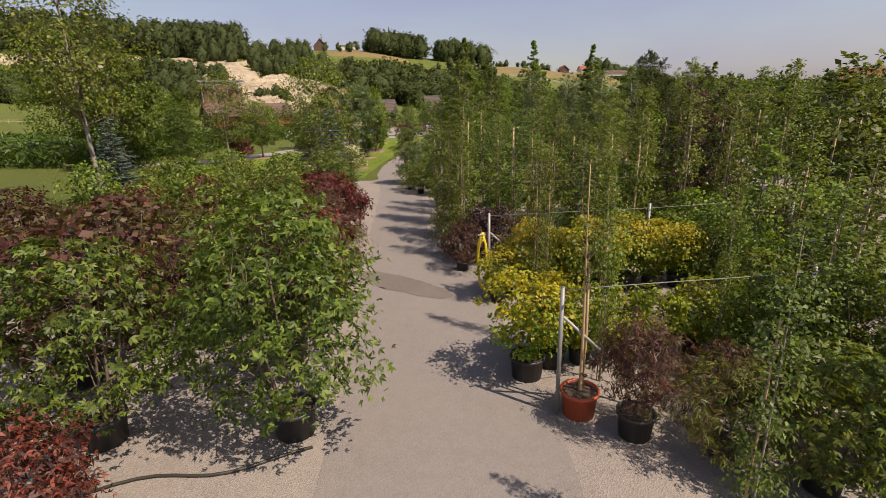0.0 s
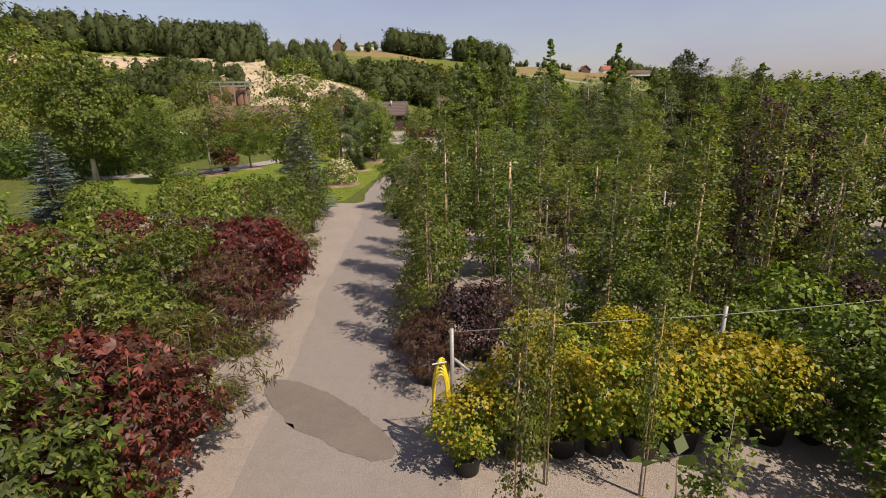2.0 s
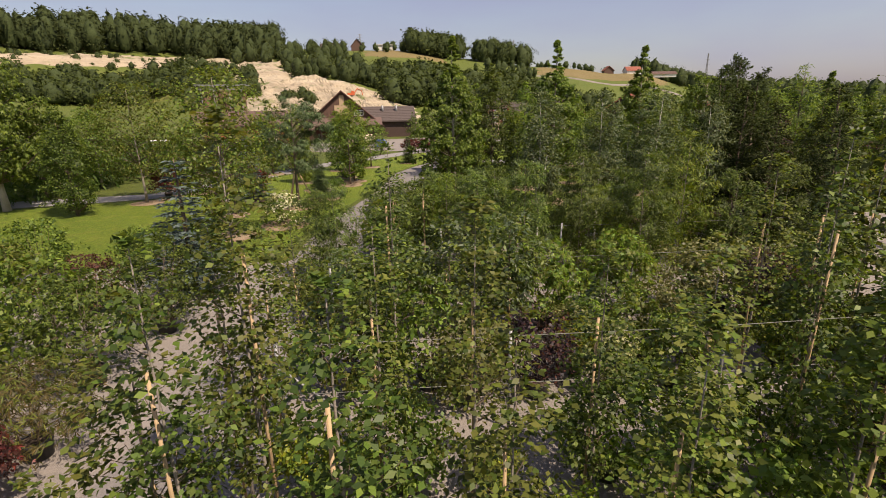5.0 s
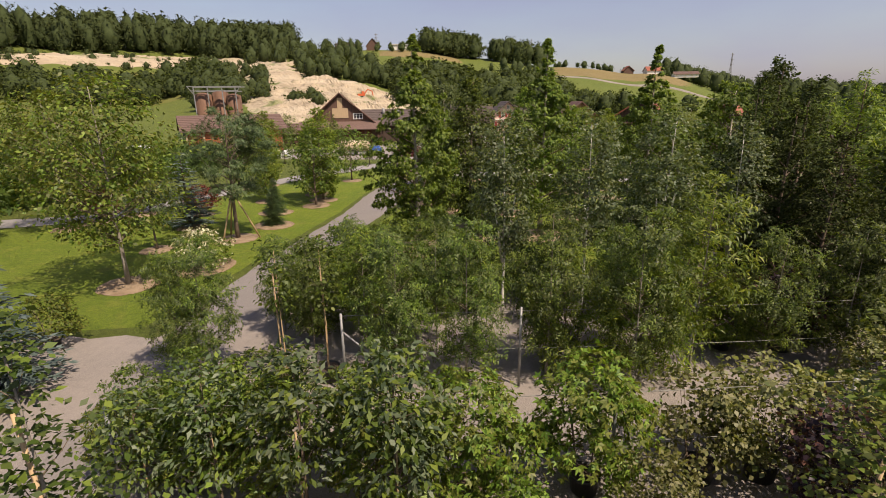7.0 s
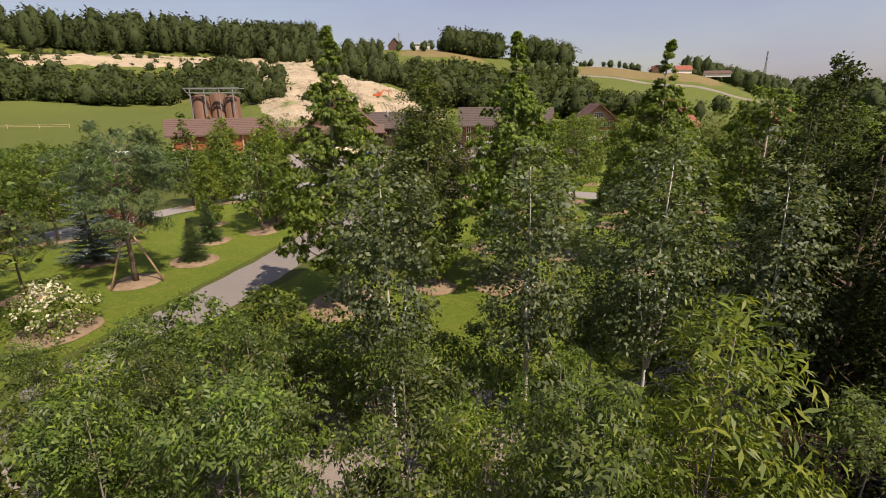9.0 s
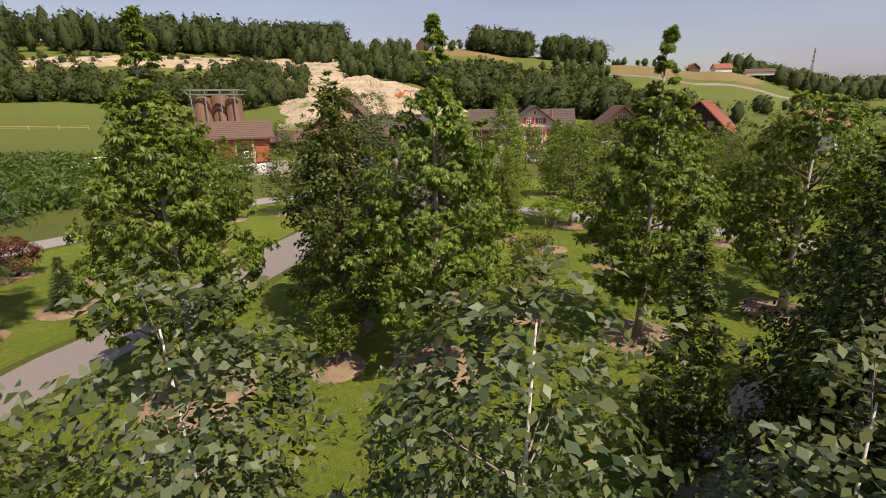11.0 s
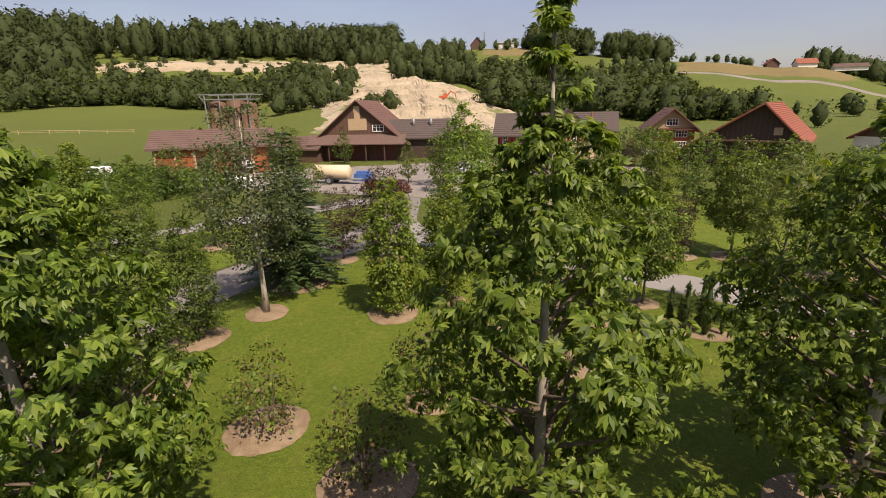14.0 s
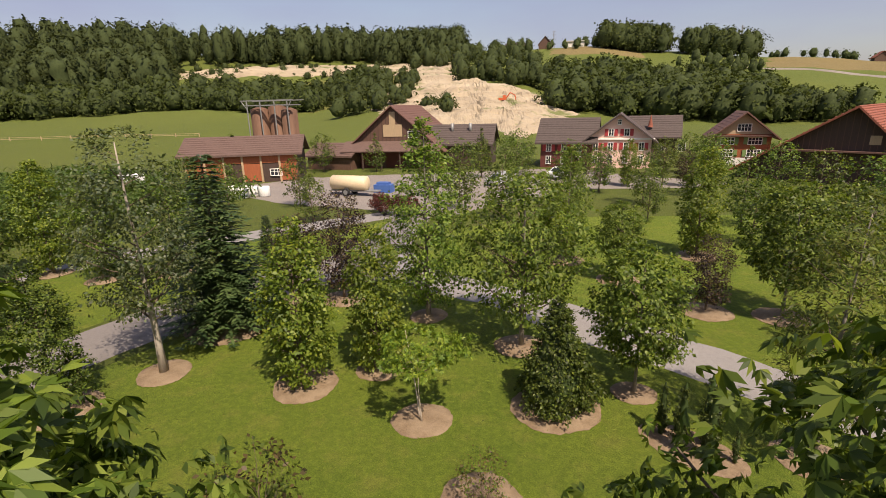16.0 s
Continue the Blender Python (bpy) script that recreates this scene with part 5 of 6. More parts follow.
# ---- grass tufts on the lawn ----
rng = np.random.default_rng(8)
n = 34000
gx, gy = rng.uniform(-7, 24, n), 41.0 + rng.power(0.85, n) * 28.5
keep = (gy > np.interp(gx, [-6.5, 1.3, 5.1, 8.2, 11.6, 14.5, 22], [39.9, 40.0, 40.5, 42.6, 50.3, 50.6, 48.0])) & (gy < 69.4 - 0.045 * gx**2 * (gx > 6)) & (gx > -6.4)
pts = np.stack([gx, gy, np.full(n, 0.01)], -1)[keep]
o = rng.normal(0, 0.5, (len(pts), 3)) + np.array([0, 0, 1.0])
o /= np.linalg.norm(o, axis=1)[:, None]
tv = leaves(rng, pts, o, 0.075, "long", -0.2, 0.9)
tuft = new("grass_tufts", quads_mesh("grass_tufts", tv, [L["fresh"], L["olive"]], (rng.random(len(tv)) < 0.4).astype(np.int32)))
tagged(tuft, "short uneven grass blades on the lawn", "grass", kind="stuff")

# ---- corn field ----
rng = np.random.default_rng(77)
n = 7000
cx = rng.uniform(-78, -33.5, n)
cx = np.round(cx / 0.75) * 0.75 + rng.normal(0, 0.06, n)
cy = rng.uniform(42, 86, n)
pts = np.stack([cx, cy, np.zeros(len(cx))], -1)
stack = []
for lvl in range(5):
    a = rng.random(len(pts)) * 6.28
    o = np.stack([np.cos(a), np.sin(a), rng.uniform(0.2, 0.9, len(pts))], -1)
    stack.append(leaves(rng, pts + np.array([0, 0, 0.5 + 0.35 * lvl]), o / np.linalg.norm(o, axis=1)[:, None], 0.8, "long", 0.3, 0.3))
field = new("corn_field", quads_mesh("corn_field", np.concatenate(stack), L["corn"]))
tagged(field, "dense green corn standing in rows", "crop", kind="stuff")

# ---- far woods ----


def woods(name, label, spots, mat_a, mat_b, quads=130, seed=3):
    """Many far trees, each with a trunk and a crown of leafy clumps."""
    rng = np.random.default_rng(seed)
    out, idx, tr, core, dcore = [], [], Build(), Build(), Build()
    for x, y, h, w, dark in spots:
        z = land(x, y)
        fir = dark > 0.81
        if fir:
            w *= 0.66
        p, o, c = crown_points(rng, quads, z + 0.06 * h, z + h, w * 0.98, "cone" if fir else "billow", 60, 0.12 * w + 0.12, 0.66)
        p = p + np.array([x, y, 0])
        out.append(leaves(rng, p, o, 0.15 * w + 0.3, "round", 0.45, 0.42, 0.5))
        idx.append((rng.random(len(out[-1])) < dark).astype(np.int32))
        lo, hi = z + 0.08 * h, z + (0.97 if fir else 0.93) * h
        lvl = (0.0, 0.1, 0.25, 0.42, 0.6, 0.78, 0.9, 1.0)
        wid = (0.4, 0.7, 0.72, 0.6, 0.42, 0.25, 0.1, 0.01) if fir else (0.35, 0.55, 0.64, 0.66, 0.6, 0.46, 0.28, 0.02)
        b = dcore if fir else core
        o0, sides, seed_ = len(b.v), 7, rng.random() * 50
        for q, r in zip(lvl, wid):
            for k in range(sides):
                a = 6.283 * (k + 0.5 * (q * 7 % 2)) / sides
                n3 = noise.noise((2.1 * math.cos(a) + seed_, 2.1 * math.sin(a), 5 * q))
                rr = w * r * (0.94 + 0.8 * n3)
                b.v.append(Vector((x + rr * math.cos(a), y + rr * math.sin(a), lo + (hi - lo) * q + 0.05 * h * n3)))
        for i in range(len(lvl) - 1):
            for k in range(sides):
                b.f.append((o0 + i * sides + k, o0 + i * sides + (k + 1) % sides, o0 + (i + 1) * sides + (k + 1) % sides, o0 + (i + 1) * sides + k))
        tr.tube([(x, y, z - 0.4), (x, y, z + 0.7 * h)], [0.03 * h * 0.6, 0.06], 4, False)
    ob = thing(name, label, "woods", Matrix(), kind="stuff")
    part("foliage", quads_mesh("foliage", np.concatenate(out), [mat_a, mat_b], np.concatenate(idx)), ob)
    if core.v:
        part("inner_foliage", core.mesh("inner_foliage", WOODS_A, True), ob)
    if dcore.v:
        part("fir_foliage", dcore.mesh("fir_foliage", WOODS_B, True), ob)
    part("stemwork", tr.mesh("stemwork", BARK), ob)
    return ob


wr = random.Random(21)


def scatter(n, az0, az1, d0, d1, h0, h1, dark=0.4, wide=0.32):
    out = []
    for _ in range(n):
        az, d = wr.uniform(az0, az1), wr.uniform(d0, d1)
        x, y = polar(az, d)
        h = wr.uniform(h0, h1)
        out.append((x, y, h, h * wr.uniform(wide * 0.8, wide * 1.2), min(1, max(0, dark + wr.uniform(-0.35, 0.35)))))
    return out


woods("forest", "dark mixed forest along the hill crest", scatter(430, 30.2, 95.2, 434.4, 494.4, 16.8, 28.8, 0.5, 0.31) + scatter(110, 30.2, 38.9, 414, 474, 16.8, 28.8, 0.35, 0.34) + scatter(300, 60, 95.2, 348, 438, 13.2, 22.8, 0.4, 0.40), L["forest"], L["fir"], 210, 1)
woods("slope_woods", "leafy woods on the slope under the sand strip", scatter(300, 38, 95.2, 297.6, 348, 7.2, 14.4, 0.3, 0.50), L["grove"], L["forest"], 230, 2)
woods("valley_woods", "dense leafy woods behind the farmhouses", scatter(290, -0.6, 19.5, 240, 338.4, 9.6, 18, 0.35, 0.48) + scatter(40, -7.5, 0.3, 246, 288, 8.4, 13.2, 0.3, 0.45), L["grove"], L["forest"], 240, 3)
woods("quarry_scrub", "bushes and trees round the quarry", scatter(60, 34.6, 42.8, 211.2, 309.6, 4.8, 10.8, 0.3, 0.45) + scatter(7, 29.5, 33.0, 185, 215, 4.0, 7.0, 0.2, 0.6) + scatter(90, 30.2, 61, 374.4, 422.4, 1.8, 6, 0.3, 0.5) + scatter(50, 15.7, 31.2, 288, 360, 7.2, 15.6, 0.35, 0.42) + scatter(60, 21.5, 35.1, 360, 480, 8.4, 15.6, 0.35, 0.4), L["grove"], L["forest"], 120, 4)
woods("ridge_grove", "tall rounded grove on the ridge", scatter(46, 9, 15.2, 480, 510, 18.4, 25.2, 0.3, 0.4) + scatter(36, 1.3, 7.8, 480, 510, 17.2, 24, 0.3, 0.4), L["grove"], L["forest"], 200, 5)
woods("ridge_trees", "scattered trees and hedges along the ridge", scatter(24, 15.7, 30.2, 474, 516, 6, 12, 0.3, 0.4) + scatter(26, -15.2, 0.3, 510, 564, 3.6, 8.4, 0.3, 0.45) + scatter(16, 0.3, 8, 381.6, 414, 7.2, 12, 0.3, 0.4), L["grove"], L["forest"], 70, 6)
woods("distant_woods", "low dark woods on the horizon", scatter(360, -46.9, -10.4, 516, 768, 14.4, 21.6, 0.5, 0.4), L["grove"], L["forest"], 60, 7)
woods("far_trees", "leafy trees across the valley floor", scatter(70, -50.9, -25, 144, 396, 8.4, 14.4, 0.35, 0.36) + scatter(14, -25, -10.4, 180, 384, 4.8, 9.6, 0.3, 0.42), L["grove"], L["forest"], 100, 8)

# ---- farm buildings ----
WOOD_BROWN = plain("boards_brown", (0.105, 0.055, 0.036), 0.8, var=0.4, scale=3, stretch=(6, 6, 0.4), bump=0.01)
WOOD_DARK = plain("boards_dark", (0.060, 0.036, 0.026), 0.85, var=0.4, scale=3, stretch=(6, 6, 0.4), bump=0.01)
WOOD_ORANGE = plain("boards_orange", (0.30, 0.085, 0.030), 0.75, var=0.3, scale=3, stretch=(6, 6, 0.4), bump=0.01)
WOOD_TAN = plain("boards_tan", (0.40, 0.29, 0.17), 0.8, var=0.2, scale=3, stretch=(6, 6, 0.4))
SHINGLE_RED = plain("shingles_red", (0.120, 0.034, 0.026), 0.8, var=0.35, scale=5, bump=0.01, grain=14)
STUCCO_PINK = plain("stucco_pink", (0.74, 0.50, 0.40), 0.9, var=0.1, scale=2, grain=30)
STUCCO_WHITE = plain("stucco_white", (0.72, 0.69, 0.62), 0.9, var=0.12, scale=2)
CONCRETE = plain("concrete", (0.42, 0.40, 0.36), 0.9, var=0.2, scale=3)
TILE_BROWN = plain("tiles_brown", (0.115, 0.070, 0.055), 0.8, var=0.3, scale=4, grain=8)
TILE_RED = plain("tiles_red", (0.25, 0.078, 0.045), 0.8, var=0.3, scale=4, grain=8)
TILE_RUST = plain("tiles_rust", (0.135, 0.068, 0.050), 0.8, var=0.35, scale=4, grain=8)
TILE_DARK = plain("tiles_dark", (0.075, 0.056, 0.048), 0.8, var=0.3, scale=4, grain=8)
PAINT_WHITE = plain("paint_white", (0.78, 0.76, 0.70), 0.6, var=0.06)
SHUTTER_RED = plain("shutter_red", (0.36, 0.035, 0.035), 0.6, var=0.15)
SHUTTER_GREEN = plain("shutter_green", (0.16, 0.24, 0.08), 0.6, var=0.15)
GLASS = plain("window_glass", (0.03, 0.035, 0.04), 0.08, var=0.1)
RUST = plain("rusty_steel", (0.155, 0.085, 0.052), 0.75, 0.35, var=0.5, scale=1.2, stretch=(1, 1, 0.15), grain=12)


def gable_house(name, label, x, y, turn, w, d, wall_h, ridge_h, wall, roof, gable=None, over=0.8, base=None, hip=0.0):
    """A house whose gable end, w wide, faces its own -y; d is its depth along the ridge."""
    h = thing(name, label, "house", pose(x, y, 0, 0, 0, turn))
    k = 0.3
    b = Build()
    b.box((-w / 2, 0, 0), (w / 2, k, wall_h)).box((-w / 2, d - k, 0), (w / 2, d, wall_h))
    b.box((-w / 2, k, 0), (-w / 2 + k, d - k, wall_h)).box((w / 2 - k, k, 0), (w / 2, d - k, wall_h))
    part("wall", b.mesh("wall", wall), h)
    for y0 in (0.0, d - k):
        g = Build()
        a = [(-w / 2, wall_h), (w / 2, wall_h), (0, ridge_h - 0.1)]
        g.v = [Vector((px, y0 + q, pz)) for q in (0, k) for px, pz in a]
        g.f = [(0, 1, 2), (5, 4, 3), (0, 3, 4, 1), (1, 4, 5, 2), (2, 5, 3, 0)]
        part("gable", g.mesh("gable", gable or wall), h)
    slope = (ridge_h - wall_h) / (w / 2)
    ex = w / 2 + over
    ez = wall_h - over * slope
    t = 0.22
    for s in (-1, 1):
        r = Build()
        y0, y1 = -over, d + over
        hx = hip * 0.5
        r.v = [Vector(p) for p in ((0, y0 + hip, ridge_h), (s * ex, y0, ez), (s * ex, y1, ez), (0, y1 - hip, ridge_h), (0, y0 + hip, ridge_h + t), (s * ex, y0, ez + t), (s * ex, y1, ez + t), (0, y1 - hip, ridge_h + t))]
        q = [(0, 1, 2, 3), (7, 6, 5, 4), (0, 4, 5, 1), (1, 5, 6, 2), (2, 6, 7, 3), (3, 7, 4, 0)]
        r.f = q if s > 0 else [tuple(reversed(c)) for c in q]
        ro = part("roof", r.mesh("roof", roof), h)
        ln = math.hypot(ex, ridge_h - ez)
        rows = int(ln / 0.55)
        c = Build()
        for i in range(rows):
            f0 = (i + 0.02) / rows
            px, pz = s * ex * (1 - f0), ez + t + (ridge_h - ez) * f0
            hy = hip * f0
            c.box((min(px, px - s * 0.14), y0 + 0.04 + hy, pz - 0.02), (max(px, px - s * 0.14), y1 - 0.04 - hy, pz + 0.055))
        part("roof_relief", c.mesh("roof_relief", roof), ro)["kind"] = "stuff"
    if base:
        part("plinth", Build().box((-w / 2 - 0.05, -0.05, -0.1), (w / 2 + 0.05, d + 0.05, base[0])).mesh("plinth", base[1]), h)
    return h


def house_window(house, m, w=0.9, h=1.3, shutters=None, bars=1):
    """A window in a wall; m puts its sill's middle on the wall, -y points out of the wall."""
    win = part("window", Build().box((-w / 2, -0.03, 0), (w / 2, 0.02, h)).mesh("pane", GLASS), house, m=m)
    f = Build()
    e = 0.09
    f.box((-w / 2 - e, -0.09, -e), (-w / 2, -0.02, h + e)).box((w / 2, -0.09, -e), (w / 2 + e, -0.02, h + e))
    f.box((-w / 2, -0.09, h), (w / 2, -0.02, h + e)).box((-w / 2, -0.12, -e), (w / 2, -0.02, 0))
    for k in range(bars):
        q = -w / 2 + w * (k + 1) / (bars + 1)
        f.box((q - 0.035, -0.07, 0), (q + 0.035, -0.03, h))
    f.box((-w / 2, -0.065, h * 0.55), (w / 2, -0.03, h * 0.55 + 0.05))
    part("window_frame", f.mesh("window_frame", PAINT_WHITE), win)
    if shutters:
        for s in (-1, 1):
            c = s * (w / 2 + e + 0.26)
            part("shutter", Build().box((c - 0.24, -0.10, -0.02), (c + 0.24, -0.04, h + 0.04)).mesh("shutter", shutters), win)
    return win


# big brown barn with the tan T-shaped boards
barn = gable_house("barn", "large brown timber barn with a steep gable and tan boarded hatch", -36.6, 113.4, 22, 15.6, 18, 2.9, 9.5, WOOD_BROWN, TILE_RUST, WOOD_BROWN, 0.7)
part("hatch", Build().box((-1.55, -0.07, 4.9), (1.55, -0.01, 6.75)).box((-0.48, -0.08, 6.75), (0.48, -0.01, 8.7)).mesh("hatch", WOOD_TAN), barn, "pale tan plywood in a T shape")
pent = Build()
pent.v = [Vector(p) for p in ((-8.0, -2.6, 2.7), (8.0, -2.6, 2.7), (8.0, 0.05, 4.1), (-8.0, 0.05, 4.1), (-8.0, -2.6, 2.85), (8.0, -2.6, 2.85), (8.0, 0.05, 4.25), (-8.0, 0.05, 4.25))]
pent.f = [(3, 2, 1, 0), (4, 5, 6, 7), (0, 1, 5, 4), (1, 2, 6, 5), (2, 3, 7, 6), (3, 0, 4, 7)]
part("porch_roof", pent.mesh("porch_roof", TILE_BROWN), barn)
for k in range(6):
    part("porch_post", Build().box((-7.6 + 3.04 * k, -2.4, 0), (-7.4 + 3.04 * k, -2.2, 2.75)).mesh("porch_post", WOOD_DARK), barn)
for px in (-4.2, 0.2, 4.4):
    part("barn_door", Build().box((px - 1.5, -0.09, 0), (px + 1.5, -0.01, 2.5)).mesh("barn_door", SHINGLE_RED), barn)
house_window(barn, pose(3.4, 0, 4.75), 1.7, 0.9, bars=2)
for k in range(24):
    bx = -7.7 + 0.66 * k
    part("batten", Build().box((bx, -0.035, 0.02), (bx + 0.07, 0.0, min(2.9 + 6.6 * (1 - abs(bx) / 8.1), 9.2))).mesh("batten", WOOD_DARK), barn)

# the low shed with orange boards
shed = gable_house("shed", "low open shed with orange boarding and a brown roof", -53.4, 90.0, -48, 8, 14.6, 3.9, 5.8, WOOD_DARK, TILE_BROWN, CONCRETE, 0.7)
for k in range(6):
    y0 = 0.3 + 2.4 * k
    if k in (0, 1, 3, 5):
        part("boarding", Build().box((4.0, y0, 0.2), (4.08, y0 + 2.1, 2.5)).mesh("boarding", WOOD_ORANGE), shed, "orange-stained boards")
    part("shed_post", Build().box((4.0, y0 - 0.25, 0), (4.2, y0, 3.6)).mesh("shed_post", WOOD_TAN), shed)
part("fascia", Build().box((4.02, 0, 2.6), (4.1, 14.5, 3.5)).mesh("fascia", WOOD_ORANGE), shed)
house_window(shed, pose(4.1, 11.6, 0.9, 0, 0, 90), 1.4, 0.8, bars=2)

# rusty silos with their steel frame behind the shed
silo = thing("silo_tower", "rusty steel silos under a galvanised frame", "silo", pose(-61.2, 110.6, 0, 0, 0, 22) @ Matrix.Diagonal((1.28, 1.28, 1.15, 1.0)))
for k, (px, py, r, h) in enumerate(((-2.2, 0, 1.25, 8.4), (0.2, 0.6, 1.2, 8.7), (2.3, 0, 1.1, 8.2))):
    part("tank", Build().lathe([(r, 0), (r, h * 0.5), (r * 1.03, h * 0.5), (r * 1.03, h * 0.52), (r, h * 0.52), (r, h), (r * 0.3, h + 0.35), (0.02, h + 0.36)], 20, (px, py, 0)).mesh("tank", RUST, True), silo, "rust-streaked steel tank")
for px in (-3.0, -1.0, 1.1, 3.0):
    part("leg", Build().tube([(px, -1.7, 0), (px, -1.7, 9.6)], [0.09, 0.09], 6).mesh("leg", STEEL), silo)
for z, w in ((9.6, 3.9), (8.9, 3.4)):
    part("beam", Build().box((-w, -1.8, z), (w, -1.6, z + 0.14)).box((-w, 1.2, z), (w, 1.4, z + 0.14)).mesh("beam", STEEL), silo)
for px in (-3.8, 3.7):
    part("strut", Build().tube([(px, -1.7, 9.6), (px * 0.78, -1.7, 8.3)], [0.06, 0.06], 5).mesh("strut", STEEL), silo)

# house with a pink gable and a red-shingled wing
pink = gable_house("farmhouse", "farmhouse with pink plastered gable and red shutters", -4.7, 125.0, 13, 8.8, 11, 4.1, 7.5, STUCCO_PINK, TILE_DARK, STUCCO_PINK, 0.9)
for px in (-3.1, -1.05, 1.05, 3.1):
    for z in (0.8, 2.6):
        house_window(pink, pose(px, 0, z), 0.6, 0.98, SHUTTER_RED if z > 2 else None)
for px in (-1.05, 1.05):
    house_window(pink, pose(px, 0, 4.6), 0.6, 0.9, SHUTTER_RED)
house_window(pink, pose(0, 0, 6.2), 0.42, 0.6)
part("cornice", Build().box((-4.8, -0.25, 4.05), (4.8, 0.0, 4.22)).mesh("cornice", PAINT_WHITE), pink)
wing = gable_house("house_wing", "red-shingled house wing with white windows", -16.3, 126.4, -77, 8.6, 7.4, 4.0, 6.9, SHINGLE_RED, TILE_DARK, SHINGLE_RED, 0.8)
for py in (1.2, 3.4, 5.6):
    for z in (0.6, 2.45):
        house_window(wing, pose(4.3, py, z, 0, 0, 90), 0.62, 1.05, SHUTTER_RED if z > 2 else None)
back = gable_house("back_house", "house with a brown tiled roof behind the farmhouse", -7.0, 143.0, -80, 8, 7.2, 3.8, 6.7, WOOD_DARK, TILE_DARK, WOOD_BROWN, 0.7)
for py in (2.0, 5.0, 8.0):
    house_window(back, pose(4.0, py, 1.3, 0, 0, 90), 1.0, 1.1)
steeple = Build().lathe([(0.45, 0), (0.35, 0.3), (0.04, 2.0)], 8, (3.0, 3.0, 5.1))
part("turret", steeple.mesh("turret", TILE_RED), back, "small red pointed turret")

# timber chalet
chalet = gable_house("chalet", "orange-brown timber chalet with white-framed windows", 10.2, 134.0, 10, 6.9, 9, 4.4, 7.3, WOOD_ORANGE, TILE_RUST, WOOD_TAN, 1.0, (1.1, STUCCO_WHITE))
for z, xs in ((1.3, (-1.9, 1.5)), (3.0, (-1.9, 1.5)), (4.85, (0.0,))):
    for px in xs:
        house_window(chalet, pose(px, 0, z), 1.6, 0.9, SHUTTER_GREEN if z < 4 else None, bars=3)
part("eave_board", Build().box((-3.9, -0.8, 4.1), (3.9, 0, 4.28)).mesh("eave_board", WOOD_BROWN), chalet)
for z in (2.5,):
    part("balcony", Build().box((-4.7, 0.2, z), (-3.45, 6, z + 0.15)).box((-4.7, 0.2, z + 0.15), (-4.6, 6, z + 0.95)).mesh("balcony", WOOD_DARK), chalet)

# big dark barn with red tiles
redbarn = thing("dark_barn", "big dark-boarded barn with an orange-red tiled roof", "barn", pose(20.7, 119.0, -0.4, 0, 0, -14) @ Matrix.Diagonal((0.93, 0.93, 0.93, 1.0)))
prof = [(-11.0, 0), (4.6, 0), (4.6, 4.4), (0, 9.0), (-11.0, 1.9)]
shell = Build()
for y0 in (0.0, 18.0):
    shell.v += [Vector((px, y0, pz)) for px, pz in prof]
shell.f = [(0, 1, 2, 3, 4), (9, 8, 7, 6, 5), (1, 6, 7, 2), (5, 0, 4, 9)]
part("wall", shell.mesh("wall", WOOD_DARK), redbarn)
for k in range(25):
    sx = -10.9 + 0.62 * k
    part("batten", Build().box((sx, -0.04, 0.02), (sx + 0.07, 0.0, float(np.interp(sx, [-11, 0, 4.6], [1.8, 8.9, 4.3])))).mesh("batten", WOOD_BROWN), redbarn)
for (ax, az_), (bx, bz), mt in (((0.0, 9.0), (5.4, 3.6), TILE_RED), ((0.0, 9.0), (-12.0, 1.25), TILE_RED)):
    r = Build()
    r.v = [Vector(p) for p in ((ax, -0.9, az_), (bx, -0.9, bz), (bx, 18.8, bz), (ax, 18.8, az_), (ax, -0.9, az_ + 0.25), (bx, -0.9, bz + 0.25), (bx, 18.8, bz + 0.25), (ax, 18.8, az_ + 0.25))]
    q = [(0, 1, 2, 3), (7, 6, 5, 4), (0, 4, 5, 1), (1, 5, 6, 2), (2, 6, 7, 3), (3, 7, 4, 0)]
    r.f = q if bx > 0 else [tuple(reversed(c)) for c in q]
    ro = part("roof", r.mesh("roof", mt), redbarn)
    c = Build()
    for k in range(22):
        f0 = (k + 0.5) / 22
        px, pz = ax + (bx - ax) * f0, az_ + 0.25 + (bz - az_) * f0
        c.box((px - 0.08, -0.85, pz - 0.02), (px + 0.08, 18.7, pz + 0.06))
    part("roof_relief", c.mesh("roof_relief", mt), ro)["kind"] = "stuff"
part("pent_roof", Build().box((-7.6, -1.0, 4.1), (4.9, -0.01, 4.28)).mesh("pent_roof", TILE_RUST), redbarn)
part("barn_window", Build().box((1.4, -0.08, 5.0), (2.4, -0.045, 6.0)).mesh("barn_window", WOOD_TAN), redbarn)
gable_house("red_barn", "barn with an orange-red tiled roof among trees", 38.5, 133.0, -35, 10, 14, 3.2, 6.2, STUCCO_WHITE, TILE_RED, WOOD_BROWN, 0.7)
gable_house("red_roof_barn", "large barn with a long red tiled roof", 76.3, 120.0, -122.6, 14, 30, 3.6, 10.2, WOOD_BROWN, TILE_RED, WOOD_BROWN, 0.8)
low = gable_house("workshop", "low dark workshop with a brown roof", -34.5, 121.0, -70, 8, 10.5, 3.6, 6.2, WOOD_DARK, TILE_DARK, WOOD_DARK, 0.6)
for py in (4, 7):
    part("vent_pipe", Build().tube([(1.5, py, 5.0), (1.5, py, 6.6)], [0.25, 0.25], 8).mesh("vent_pipe", STEEL, True), low)
